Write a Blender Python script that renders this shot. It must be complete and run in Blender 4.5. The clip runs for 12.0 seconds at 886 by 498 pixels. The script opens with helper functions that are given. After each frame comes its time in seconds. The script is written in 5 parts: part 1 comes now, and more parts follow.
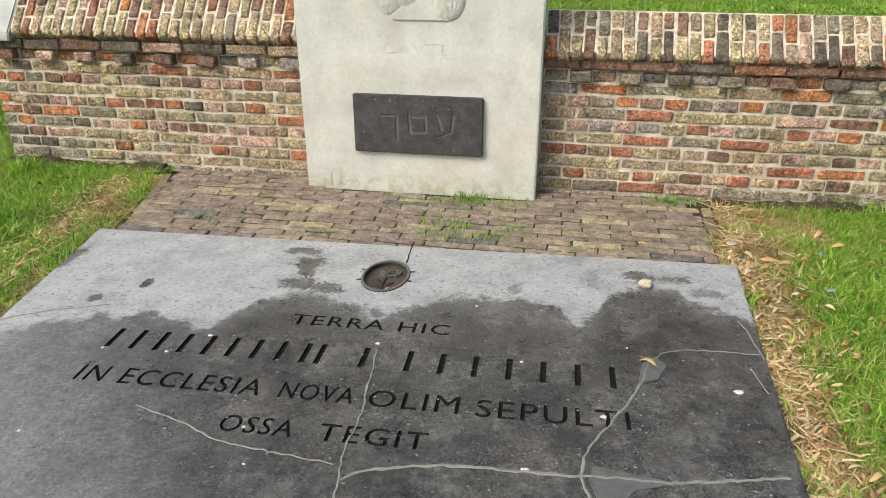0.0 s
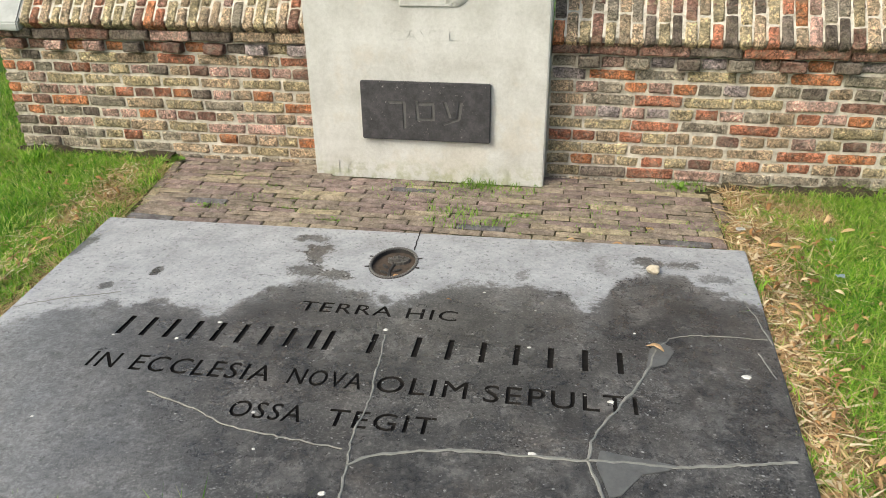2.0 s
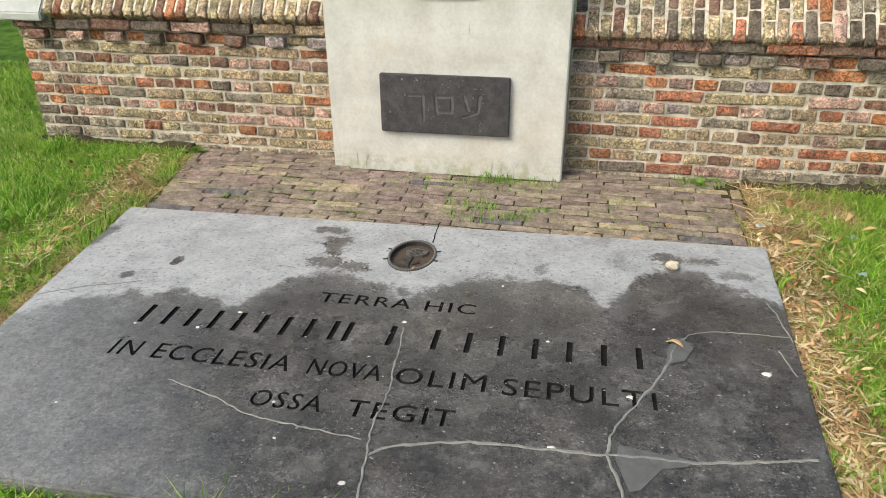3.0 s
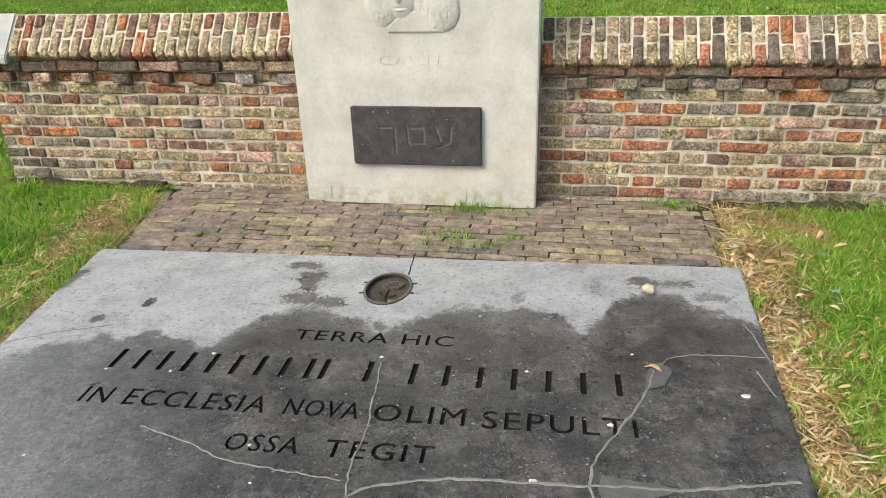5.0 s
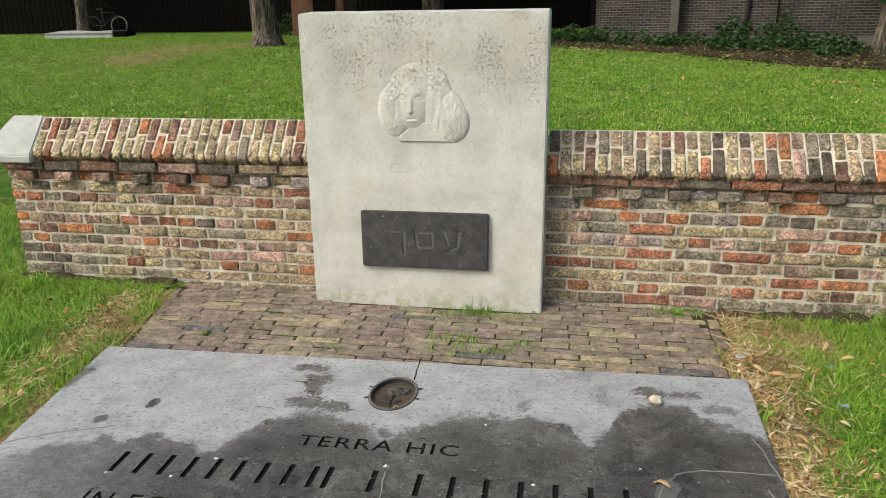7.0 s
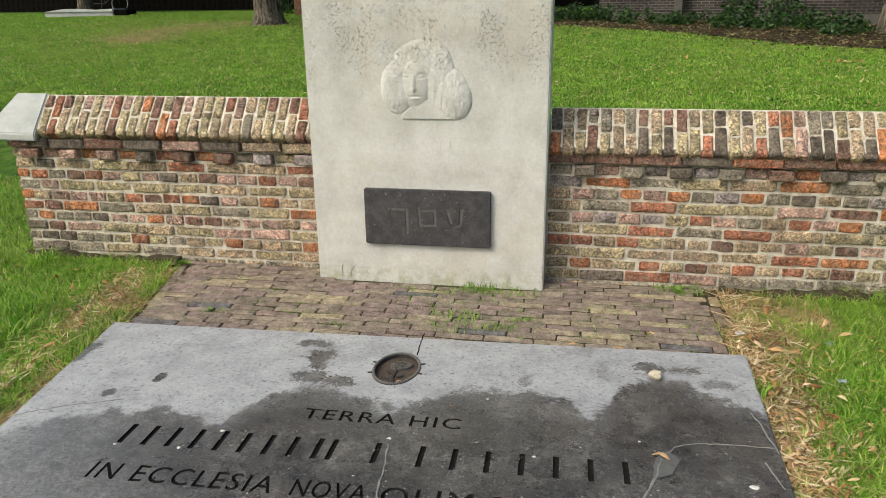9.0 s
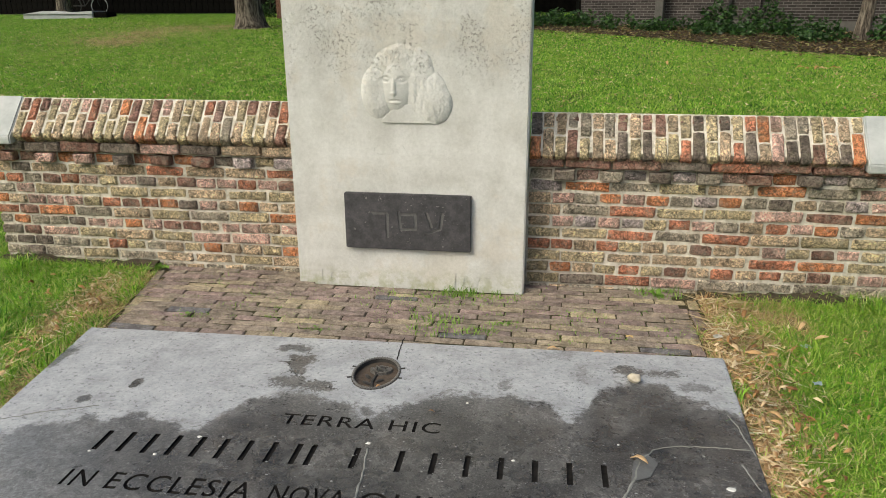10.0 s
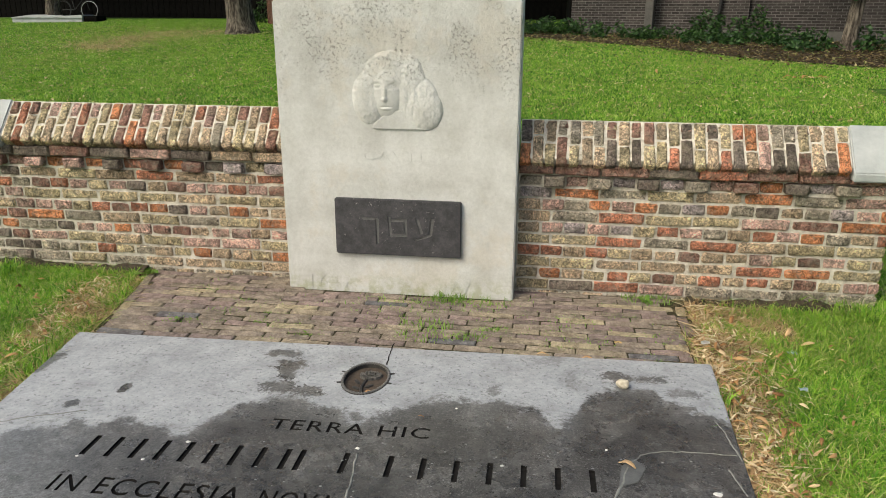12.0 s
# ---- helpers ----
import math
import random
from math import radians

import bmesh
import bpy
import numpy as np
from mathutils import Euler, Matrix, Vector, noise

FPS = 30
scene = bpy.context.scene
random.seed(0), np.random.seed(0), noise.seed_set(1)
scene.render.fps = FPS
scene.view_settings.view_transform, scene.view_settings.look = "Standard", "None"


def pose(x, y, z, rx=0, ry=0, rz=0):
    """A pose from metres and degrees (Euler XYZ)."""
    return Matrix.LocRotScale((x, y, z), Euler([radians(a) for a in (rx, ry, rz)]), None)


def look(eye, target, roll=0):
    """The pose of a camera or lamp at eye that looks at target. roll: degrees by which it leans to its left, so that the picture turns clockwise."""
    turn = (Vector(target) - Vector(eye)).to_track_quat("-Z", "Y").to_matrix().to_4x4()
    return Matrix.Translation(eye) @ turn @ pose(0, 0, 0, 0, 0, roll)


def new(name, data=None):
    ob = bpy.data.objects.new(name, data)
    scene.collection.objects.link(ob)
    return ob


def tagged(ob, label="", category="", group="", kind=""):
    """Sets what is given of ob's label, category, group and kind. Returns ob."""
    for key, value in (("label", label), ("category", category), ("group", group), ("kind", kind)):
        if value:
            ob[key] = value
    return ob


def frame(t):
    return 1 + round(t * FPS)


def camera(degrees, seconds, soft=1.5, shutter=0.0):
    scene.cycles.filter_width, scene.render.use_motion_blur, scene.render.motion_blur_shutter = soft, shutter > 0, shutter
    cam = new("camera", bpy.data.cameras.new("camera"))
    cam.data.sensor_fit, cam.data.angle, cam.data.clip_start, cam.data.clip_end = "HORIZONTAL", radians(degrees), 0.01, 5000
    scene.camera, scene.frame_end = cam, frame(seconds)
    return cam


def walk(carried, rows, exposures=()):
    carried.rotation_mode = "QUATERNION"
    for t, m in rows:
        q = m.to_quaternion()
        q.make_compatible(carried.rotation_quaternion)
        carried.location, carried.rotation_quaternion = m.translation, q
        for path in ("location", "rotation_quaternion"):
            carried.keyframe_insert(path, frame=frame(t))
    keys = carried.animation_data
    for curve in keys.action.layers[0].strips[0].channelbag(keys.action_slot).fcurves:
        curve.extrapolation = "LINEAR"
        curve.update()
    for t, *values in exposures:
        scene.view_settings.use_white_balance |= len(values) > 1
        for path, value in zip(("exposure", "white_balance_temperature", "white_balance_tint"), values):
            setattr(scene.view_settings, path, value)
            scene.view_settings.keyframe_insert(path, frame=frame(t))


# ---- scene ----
cam = camera(62.6, 12.0, 0.7)
PATH = [
    (0, (1.226, -3.187, 1.251), (0.913, -1.407, 0.394), -0.1),
    (0.5, (1.228, -3.188, 1.253), (0.907, -1.413, 0.39), -0.4),
    (1, (1.23, -3.186, 1.251), (0.902, -1.418, 0.377), -0.8),
    (1.5, (1.235, -3.187, 1.252), (0.907, -1.422, 0.371), -0.8),
    (2, (1.233, -3.191, 1.249), (0.897, -1.43, 0.362), -0.7),
    (2.5, (1.22, -3.198, 1.249), (0.869, -1.443, 0.355), -0.5),
    (3, (1.212, -3.2, 1.248), (0.844, -1.453, 0.347), -0.5),
    (5, (1.228, -3.178, 1.257), (0.907, -1.39, 0.421), -1.8),
    (5.5, (1.222, -3.183, 1.268), (0.906, -1.367, 0.492), -1.6),
    (6, (1.217, -3.187, 1.286), (0.896, -1.338, 0.595), -1.3),
    (6.5, (1.219, -3.185, 1.303), (0.891, -1.314, 0.677), -1.0),
    (7, (1.217, -3.194, 1.304), (0.876, -1.315, 0.711), -0.7),
    (9, (1.22, -3.219, 1.298), (0.875, -1.357, 0.654), -0.7),
    (9.5, (1.234, -3.213, 1.295), (0.912, -1.345, 0.657), -0.6),
    (10, (1.232, -3.215, 1.296), (0.932, -1.342, 0.663), -0.3),
    (10.5, (1.229, -3.223, 1.295), (0.942, -1.347, 0.664), -0.1),
    (11, (1.233, -3.222, 1.294), (0.956, -1.344, 0.666), -0.0),
    (11.5, (1.233, -3.222, 1.299), (0.964, -1.34, 0.678), 0.1),
    (12, (1.234, -3.226, 1.298), (0.96, -1.343, 0.681), 0.2),
]
walk(cam, [(t, look(e, g, r)) for t, e, g, r in PATH],
     [(0, 0.40, 6450, 2), (3, 0.43, 6450, 2), (5, 0.41, 6450, 2), (5.5, 0.38, 6450, 2), (6, 0.32, 6450, 2), (6.5, 0.25, 6450, 2), (7, 0.19, 6450, 2), (9, 0.19, 6450, 2), (12, 0.19, 6450, 2)])


# ---- world, sun, exposure ----
SUN_EL, SUN_AZ = radians(45), radians(227)
world = bpy.data.worlds.new("sky")
scene.world = world
world.use_nodes = True
wn = world.node_tree
sky = wn.nodes.new("ShaderNodeTexSky")
sky.sky_type, sky.sun_disc, sky.sun_elevation, sky.sun_rotation = "NISHITA", False, SUN_EL, SUN_AZ
sky.dust_density, sky.air_density = 7.0, 1.0
wn.links.new(sky.outputs[0], wn.nodes["Background"].inputs[0])
wn.nodes["Background"].inputs[1].default_value = 0.15
sun = new("sun", bpy.data.lights.new("sun", "SUN"))
sun.data.energy, sun.data.angle, sun.data.color = 0.95, radians(22), (1.0, 0.95, 0.87)
sun_from = Vector((math.sin(SUN_AZ) * math.cos(SUN_EL), math.cos(SUN_AZ) * math.cos(SUN_EL), math.sin(SUN_EL)))
sun.matrix_world = look(sun_from * 30, (0, 0, 0))
scene.view_settings.exposure = 0.0


# ---- materials ----
class Mat:
    """A small builder for node materials."""

    def __init__(self, name, rough=0.8, metal=0.0, spec=0.5):
        self.m = bpy.data.materials.new(name)
        self.m.use_nodes = True
        self.t = self.m.node_tree
        self.bsdf = self.t.nodes["Principled BSDF"]
        self.bsdf.inputs["Roughness"].default_value = rough
        self.bsdf.inputs["Metallic"].default_value = metal
        self.bsdf.inputs["Specular IOR Level"].default_value = spec
        self.coord = self.t.nodes.new("ShaderNodeTexCoord").outputs["Object"]

    def put(self, socket, value):
        if isinstance(value, bpy.types.NodeSocket):
            self.t.links.new(value, socket)
        else:
            socket.default_value = value

    def geo(self):
        return self.t.nodes.new("ShaderNodeNewGeometry")

    def world_coord(self):
        self.coord = self.geo().outputs["Position"]
        return self

    def shift(self):
        """Moves the pattern by the object's own random number, so that alike pieces differ."""
        r = self.rand()
        s = self.math("MULTIPLY", r, 137.0)
        v = self.t.nodes.new("ShaderNodeVectorMath")
        v.operation = "ADD"
        self.put(v.inputs[0], self.coord)
        self.put(v.inputs[1], s)
        self.coord = v.outputs[0]
        return self

    def rand(self):
        return self.t.nodes.new("ShaderNodeObjectInfo").outputs["Random"]

    def island(self):
        return self.geo().outputs["Random Per Island"]

    def math(self, op, a, b=0.0, clamp=False):
        n = self.t.nodes.new("ShaderNodeMath")
        n.operation, n.use_clamp = op, clamp
        self.put(n.inputs[0], a)
        self.put(n.inputs[1], b)
        return n.outputs[0]

    def noise(self, scale, detail=4.0, rough=0.6, stretch=None, warp=0.0):
        n = self.t.nodes.new("ShaderNodeTexNoise")
        n.inputs["Scale"].default_value, n.inputs["Detail"].default_value = scale, detail
        n.inputs["Roughness"].default_value, n.inputs["Distortion"].default_value = rough, warp
        c = self.coord
        if stretch:
            v = self.t.nodes.new("ShaderNodeVectorMath")
            v.operation = "MULTIPLY"
            self.put(v.inputs[0], c)
            v.inputs[1].default_value = stretch
            c = v.outputs[0]
        self.put(n.inputs["Vector"], c)
        return n.outputs["Fac"]

    def warped(self, amount):
        """The coordinates, shaken by noise."""
        n = self.t.nodes.new("ShaderNodeTexNoise")
        n.inputs["Scale"].default_value, n.inputs["Detail"].default_value = 40.0, 4.0
        self.put(n.inputs["Vector"], self.coord)
        v = self.t.nodes.new("ShaderNodeVectorMath")
        v.operation = "MULTIPLY_ADD"
        self.put(v.inputs[0], n.outputs["Color"])
        v.inputs[1].default_value = (amount * 4,) * 3
        self.put(v.inputs[2], self.coord)
        return v.outputs[0]

    def voronoi(self, scale, feature="F1"):
        n = self.t.nodes.new("ShaderNodeTexVoronoi")
        n.feature = feature
        n.inputs["Scale"].default_value = scale
        self.put(n.inputs["Vector"], self.coord)
        return n.outputs["Distance"]

    def ramp(self, fac, stops, constant=False):
        n = self.t.nodes.new("ShaderNodeValToRGB")
        n.color_ramp.interpolation = "CONSTANT" if constant else "LINEAR"
        e = n.color_ramp.elements
        while len(e) < len(stops):
            e.new(0.5)
        for el, (p, c) in zip(e, stops):
            el.position = p
            el.color = (*c, 1) if isinstance(c, tuple) else (c, c, c, 1)
        self.put(n.inputs[0], fac)
        return n.outputs[0]

    def step(self, fac, lo, hi):
        n = self.t.nodes.new("ShaderNodeMapRange")
        n.interpolation_type = "SMOOTHSTEP"
        self.put(n.inputs[0], fac)
        n.inputs[1].default_value, n.inputs[2].default_value = lo, hi
        return n.outputs[0]

    def mix(self, fac, a, b, mode="MIX"):
        n = self.t.nodes.new("ShaderNodeMix")
        n.data_type, n.blend_type = "RGBA", mode
        self.put(n.inputs[0], fac)
        self.put(n.inputs[6], a if isinstance(a, bpy.types.NodeSocket) else (*a, 1))
        self.put(n.inputs[7], b if isinstance(b, bpy.types.NodeSocket) else (*b, 1))
        return n.outputs[2]

    def base(self, c):
        self.put(self.bsdf.inputs["Base Color"], c if isinstance(c, bpy.types.NodeSocket) else (*c, 1))
        return self

    def rough(self, r):
        self.put(self.bsdf.inputs["Roughness"], r)
        return self

    def bump(self, height, strength=0.4, dist=0.004):
        n = self.t.nodes.new("ShaderNodeBump")
        n.inputs["Strength"].default_value, n.inputs["Distance"].default_value = strength, dist
        self.put(n.inputs["Height"], height)
        old = self.bsdf.inputs["Normal"]
        if old.is_linked:
            self.t.links.new(old.links[0].from_socket, n.inputs["Normal"])
        self.t.links.new(n.outputs[0], old)
        return self


def brick_material(name, stops, moss=0.25, lime=0.25, dirt=0.35, rough=1.0):
    b = Mat(name, 0.95, spec=0.15).shift()
    col = b.ramp(b.rand(), stops, True)
    tone = b.ramp(b.noise(18, 8, 0.75), [(0.36, 0.55), (0.5, 1.0), (0.62, 1.45)])
    col = b.mix(1.0, col, tone, "MULTIPLY")
    grain = b.noise(85, 8, 0.8)
    col = b.mix(1.0, col, b.ramp(grain, [(0.40, 1 - 0.55 * rough), (0.5, 1.0), (0.60, 1 + 0.6 * rough)]), "MULTIPLY")
    fine = b.noise(160, 4, 0.75)
    col = b.mix(b.math("MULTIPLY", b.step(fine, 0.54, 0.61), 0.5), col, (0.07, 0.055, 0.045))
    col = b.mix(b.math("MULTIPLY", b.step(b.noise(24, 7, 0.8), 0.51, 0.58), lime), col, (0.54, 0.49, 0.41))
    col = b.mix(b.math("MULTIPLY", b.step(b.noise(12, 7, 0.8), 0.50, 0.60), moss), col, (0.27, 0.25, 0.075))
    # hair cracks and folds in the hand-made clay
    b.coord = b.warped(0.012)
    crack = b.math("SUBTRACT", 1.0, b.step(b.voronoi(34, "DISTANCE_TO_EDGE"), 0.0, 0.075))
    crack = b.math("MULTIPLY", crack, b.step(b.noise(14, 4, 0.7), 0.43, 0.55))
    col = b.mix(b.math("MULTIPLY", crack, 0.8 * rough), col, (0.045, 0.036, 0.03))
    # smears that run on from brick to brick
    b.world_coord()
    col = b.mix(b.math("MULTIPLY", b.step(b.noise(8, 8, 0.8), 0.52, 0.60), lime * 0.7), col, (0.48, 0.44, 0.37))
    col = b.mix(b.math("MULTIPLY", b.step(b.noise(5, 8, 0.8), 0.52, 0.62), dirt), col, (0.07, 0.058, 0.042))
    b.base(col).bump(b.noise(45, 9, 0.85), 1.0, 0.022 * rough).bump(fine, 1.0, 0.008 * rough)
    return b.m


# one clay each: olive, buff, orange, red, pink, grey, mauve, brown, near-black
CLAYS = {"y": (0.68, 0.56, 0.35), "k": (0.67, 0.51, 0.35), "o": (0.74, 0.31, 0.15), "r": (0.62, 0.265, 0.165), "p": (0.74, 0.49, 0.41),
         "g": (0.52, 0.45, 0.355), "m": (0.58, 0.49, 0.48), "b": (0.39, 0.22, 0.17), "d": (0.26, 0.21, 0.175)}
PAVE_STOPS = [(0.0, (0.26, 0.215, 0.175)), (0.25, (0.29, 0.24, 0.19)), (0.45, (0.235, 0.185, 0.165)), (0.66, (0.33, 0.275, 0.20)),
              (0.78, (0.27, 0.205, 0.185)), (0.90, (0.39, 0.33, 0.22)), (0.97, (0.15, 0.143, 0.148))]


def clay_material(code, use, moss, lime, dirt):
    c = CLAYS[code]
    tints = [(at, tuple(v * k for v in c)) for at, k in ((0.0, 0.84), (0.34, 1.0), (0.67, 1.16))]
    return brick_material(use + " brick", tints, moss, lime, dirt)


WALL_CLAY = {c: clay_material(c, "weathered", 0.07, 0.36, 0.16) for c in CLAYS}
COPE_CLAY = {c: clay_material(c, "coping", 0.17, 0.22, 0.34) for c in CLAYS}
M_PAVE = brick_material("paving brick", PAVE_STOPS, 0.04, 0.03, 0.15, 0.25)


def mortar_material():
    b = Mat("lime mortar", 0.95, spec=0.2).world_coord()
    col = b.ramp(b.noise(22, 8, 0.75), [(0.38, (0.42, 0.375, 0.30)), (0.5, (0.63, 0.575, 0.49)), (0.62, (0.76, 0.71, 0.62))])
    col = b.mix(b.math("MULTIPLY", b.step(b.noise(5, 7, 0.8), 0.53, 0.63), 0.5), col, (0.20, 0.175, 0.11))
    b.base(col).bump(b.noise(70, 5, 0.7), 0.9, 0.007).bump(b.noise(20, 6, 0.75), 0.6, 0.010)
    return b.m


M_MORTAR = mortar_material()


def soil_material():
    b = Mat("soil", 1.0, spec=0.1).world_coord()
    soil = b.ramp(b.noise(30, 6, 0.7), [(0.3, (0.05, 0.04, 0.025)), (0.6, (0.12, 0.095, 0.06)), (0.8, (0.22, 0.17, 0.1))])
    turf = b.ramp(b.noise(6, 6, 0.7), [(0.36, (0.03, 0.065, 0.01)), (0.5, (0.055, 0.115, 0.016)), (0.64, (0.10, 0.16, 0.027))])
    col = b.mix(b.step(b.noise(1.3, 5, 0.7), 0.28, 0.40), soil, turf)
    b.base(col).bump(b.noise(60, 5, 0.7), 0.8, 0.01)
    return b.m


M_SOIL = soil_material()


def joint_material():
    b = Mat("sandy joint soil", 1.0, spec=0.1).world_coord()
    col = b.ramp(b.noise(60, 6, 0.7), [(0.3, (0.02, 0.018, 0.011)), (0.5, (0.05, 0.044, 0.026)), (0.7, (0.11, 0.10, 0.05))])
    b.base(col).bump(b.noise(150, 4, 0.7), 0.8, 0.004)
    return b.m


M_JOINT = joint_material()


def limestone_material():
    b = Mat("pale limestone", 0.85, spec=0.3)
    z = b.t.nodes.new("ShaderNodeSeparateXYZ")
    b.put(z.inputs[0], b.coord)
    up = b.step(z.outputs[2], 0.85, 1.22)
    col = b.ramp(b.noise(4, 6, 0.65), [(0.36, (0.485, 0.478, 0.45)), (0.5, (0.58, 0.575, 0.55)), (0.64, (0.655, 0.65, 0.63))])
    col = b.mix(b.math("MULTIPLY", b.step(b.noise(2.2, 5, 0.7), 0.52, 0.62), 0.35), col, (0.57, 0.51, 0.42))
    col = b.mix(b.math("MULTIPLY", b.step(b.noise(7, 6, 0.75), 0.55, 0.72), 0.35), col, (0.48, 0.47, 0.40))
    pit = b.math("MULTIPLY", b.step(b.noise(75, 5, 0.75), 0.54, 0.60), b.step(b.noise(5.0, 7, 0.75), 0.47, 0.58))
    pit = b.math("MULTIPLY", pit, b.math("ADD", b.math("MULTIPLY", up, 0.95), 0.10))
    col = b.mix(b.math("MULTIPLY", pit, 0.75), col, (0.24, 0.225, 0.195))
    lichen = b.math("MULTIPLY", b.step(b.noise(26, 4, 0.7), 0.6, 0.7), b.step(b.noise(2.0, 3, 0.6), 0.5, 0.7))
    col = b.mix(b.math("MULTIPLY", lichen, 0.35), col, (0.50, 0.50, 0.34))
    low = b.math("SUBTRACT", 1.0, b.step(z.outputs[2], 0.0, 0.14))
    moss = b.math("MULTIPLY", low, b.step(b.noise(20, 5, 0.7), 0.42, 0.62))
    col = b.mix(b.math("MULTIPLY", moss, 0.6), col, (0.33, 0.34, 0.17))
    rough_part = b.math("MULTIPLY", b.noise(28, 6, 0.7), b.math("ADD", b.math("MULTIPLY", up, 1.0), 0.15))
    col = b.mix(1.0, col, b.ramp(b.noise(60, 8, 0.8), [(0.40, 0.93), (0.60, 1.06)]), "MULTIPLY")
    b.base(col).bump(rough_part, 0.8, 0.010).bump(b.math("SUBTRACT", 0.0, pit), 0.7, 0.006).bump(b.noise(220, 3, 0.7), 0.12, 0.002)
    return b.m


M_LIME = limestone_material()


def slab_material():
    """Blue limestone, dry along its head and wet below an uneven tide line."""
    b = Mat("blue limestone", 0.5, spec=0.65)
    xyz = b.t.nodes.new("ShaderNodeSeparateXYZ")
    b.put(xyz.inputs[0], b.coord)
    x, y = xyz.outputs[0], xyz.outputs[1]
    curve = b.t.nodes.new("ShaderNodeFloatCurve")
    line = [(-0.60, -1.64), (-0.44, -1.46), (-0.37, -1.38), (-0.22, -1.34), (0.0, -1.31), (0.14, -1.34), (0.20, -1.24), (0.27, -1.13), (0.38, -1.09), (0.52, -1.13), (0.70, -1.16), (0.77, -1.13),
            (0.83, -1.06), (0.91, -1.01), (1.13, -1.00), (1.22, -1.02), (1.30, -1.10), (1.36, -1.07), (1.40, -0.93), (1.46, -0.85), (1.58, -0.82), (1.68, -0.90), (1.79, -0.98), (1.88, -1.03)]
    pts = curve.mapping.curves[0].points
    while len(pts) < len(line):
        pts.new(0.5, 0.5)
    for p, (px, py) in zip(pts, line):
        p.location = ((px + 0.7) / 2.6, (py + 2.0) / 2.0)
    curve.mapping.update()
    b.put(curve.inputs[1], b.math("DIVIDE", b.math("ADD", x, 0.7), 2.6))
    edge = b.math("SUBTRACT", b.math("MULTIPLY", curve.outputs[0], 2.0), 2.0)
    wob = b.math("MULTIPLY", b.math("SUBTRACT", b.noise(11, 8, 0.75), 0.5), 0.30)
    wob2 = b.math("MULTIPLY", b.math("SUBTRACT", b.noise(48, 6, 0.8), 0.5), 0.20)
    d = b.math("SUBTRACT", b.math("ADD", edge, b.math("ADD", wob, wob2)), y)
    wet = b.math("ADD", b.math("MULTIPLY", b.step(d, -0.022, 0.03), 0.86), b.math("MULTIPLY", b.step(d, 0.0, 0.25), 0.14))
    # damp islands left on the dry head of the stone
    ragged = b.math("ADD", b.math("MULTIPLY", b.math("SUBTRACT", b.noise(24, 8, 0.8, warp=0.4), 0.495), 13.0), b.math("MULTIPLY", b.math("SUBTRACT", b.noise(75, 5, 0.75), 0.5), 5.0))
    for px, py, rx, ry, deep in ((-0.211, -1.113, 0.020, 0.036, 0.95), (-0.33, -1.237, 0.024, 0.028, 0.93), (0.245, -0.76, 0.065, 0.030, 0.8), (0.305, -0.85, 0.055, 0.045, 0.95), (0.325, -0.92, 0.035, 0.05, 0.9),
                                 (0.32, -1.01, 0.055, 0.05, 0.85), (0.432, -1.03, 0.055, 0.035, 0.95), (1.225, -0.675, 0.028, 0.03, 0.3), (1.293, -0.67, 0.045, 0.035, 0.33), (1.357, -0.808, 0.035, 0.05, 0.4),
                                 (1.084, -0.94, 0.03, 0.035, 0.6), (1.54, -0.77, 0.07, 0.04, 0.85), (1.64, -0.76, 0.05, 0.03, 0.8), (1.74, -0.86, 0.06, 0.03, 0.55), (-0.61, -0.95, 0.03, 0.08, 0.9)):
        u = b.math("DIVIDE", b.math("SUBTRACT", x, px), rx)
        w = b.math("DIVIDE", b.math("SUBTRACT", y, py), ry)
        far = b.math("ADD", b.math("MULTIPLY", u, u), b.math("MULTIPLY", w, w))
        torn = 0.35 if deep > 0.92 and px < 0 else 1.0
        spot = b.step(b.math("SUBTRACT", b.math("ADD", 1.15, b.math("MULTIPLY", ragged, torn)), far), 0.0, 0.3)
        wet = b.math("MAXIMUM", wet, b.math("MULTIPLY", spot, deep))
    flecks = b.math("MULTIPLY", b.step(b.noise(34, 6, 0.75, warp=0.5), 0.60, 0.625), b.step(b.noise(4.0, 4, 0.7), 0.47, 0.56))
    wet = b.math("MAXIMUM", wet, b.math("MULTIPLY", flecks, 0.5))
    # sky sheen on the low corner by the lawn, painted as drier stone
    corner_sheen = b.math("SUBTRACT", 1.0, b.step(b.math("ADD", b.math("ADD", x, b.math("MULTIPLY", b.math("ADD", y, 1.6), 0.9)), b.math("MULTIPLY", b.noise(5, 6, 0.7), 0.5)), -0.40, 0.55))
    wet = b.math("MULTIPLY", wet, b.math("SUBTRACT", 1.0, b.math("MULTIPLY", corner_sheen, 0.44)))
    dry_col = b.ramp(b.noise(9, 10, 0.8), [(0.38, (0.262, 0.268, 0.28)), (0.5, (0.335, 0.345, 0.362)), (0.62, (0.40, 0.411, 0.426))])
    wet_col = b.ramp(b.noise(6, 10, 0.8), [(0.40, (0.028, 0.0265, 0.025)), (0.5, (0.054, 0.0515, 0.048)), (0.60, (0.100, 0.096, 0.091))])
    brown = b.step(b.noise(3.1, 5, 0.7), 0.5, 0.7)
    wet_col = b.mix(b.math("MULTIPLY", brown, 0.4), wet_col, (0.075, 0.062, 0.05))
    col = b.mix(wet, dry_col, wet_col)
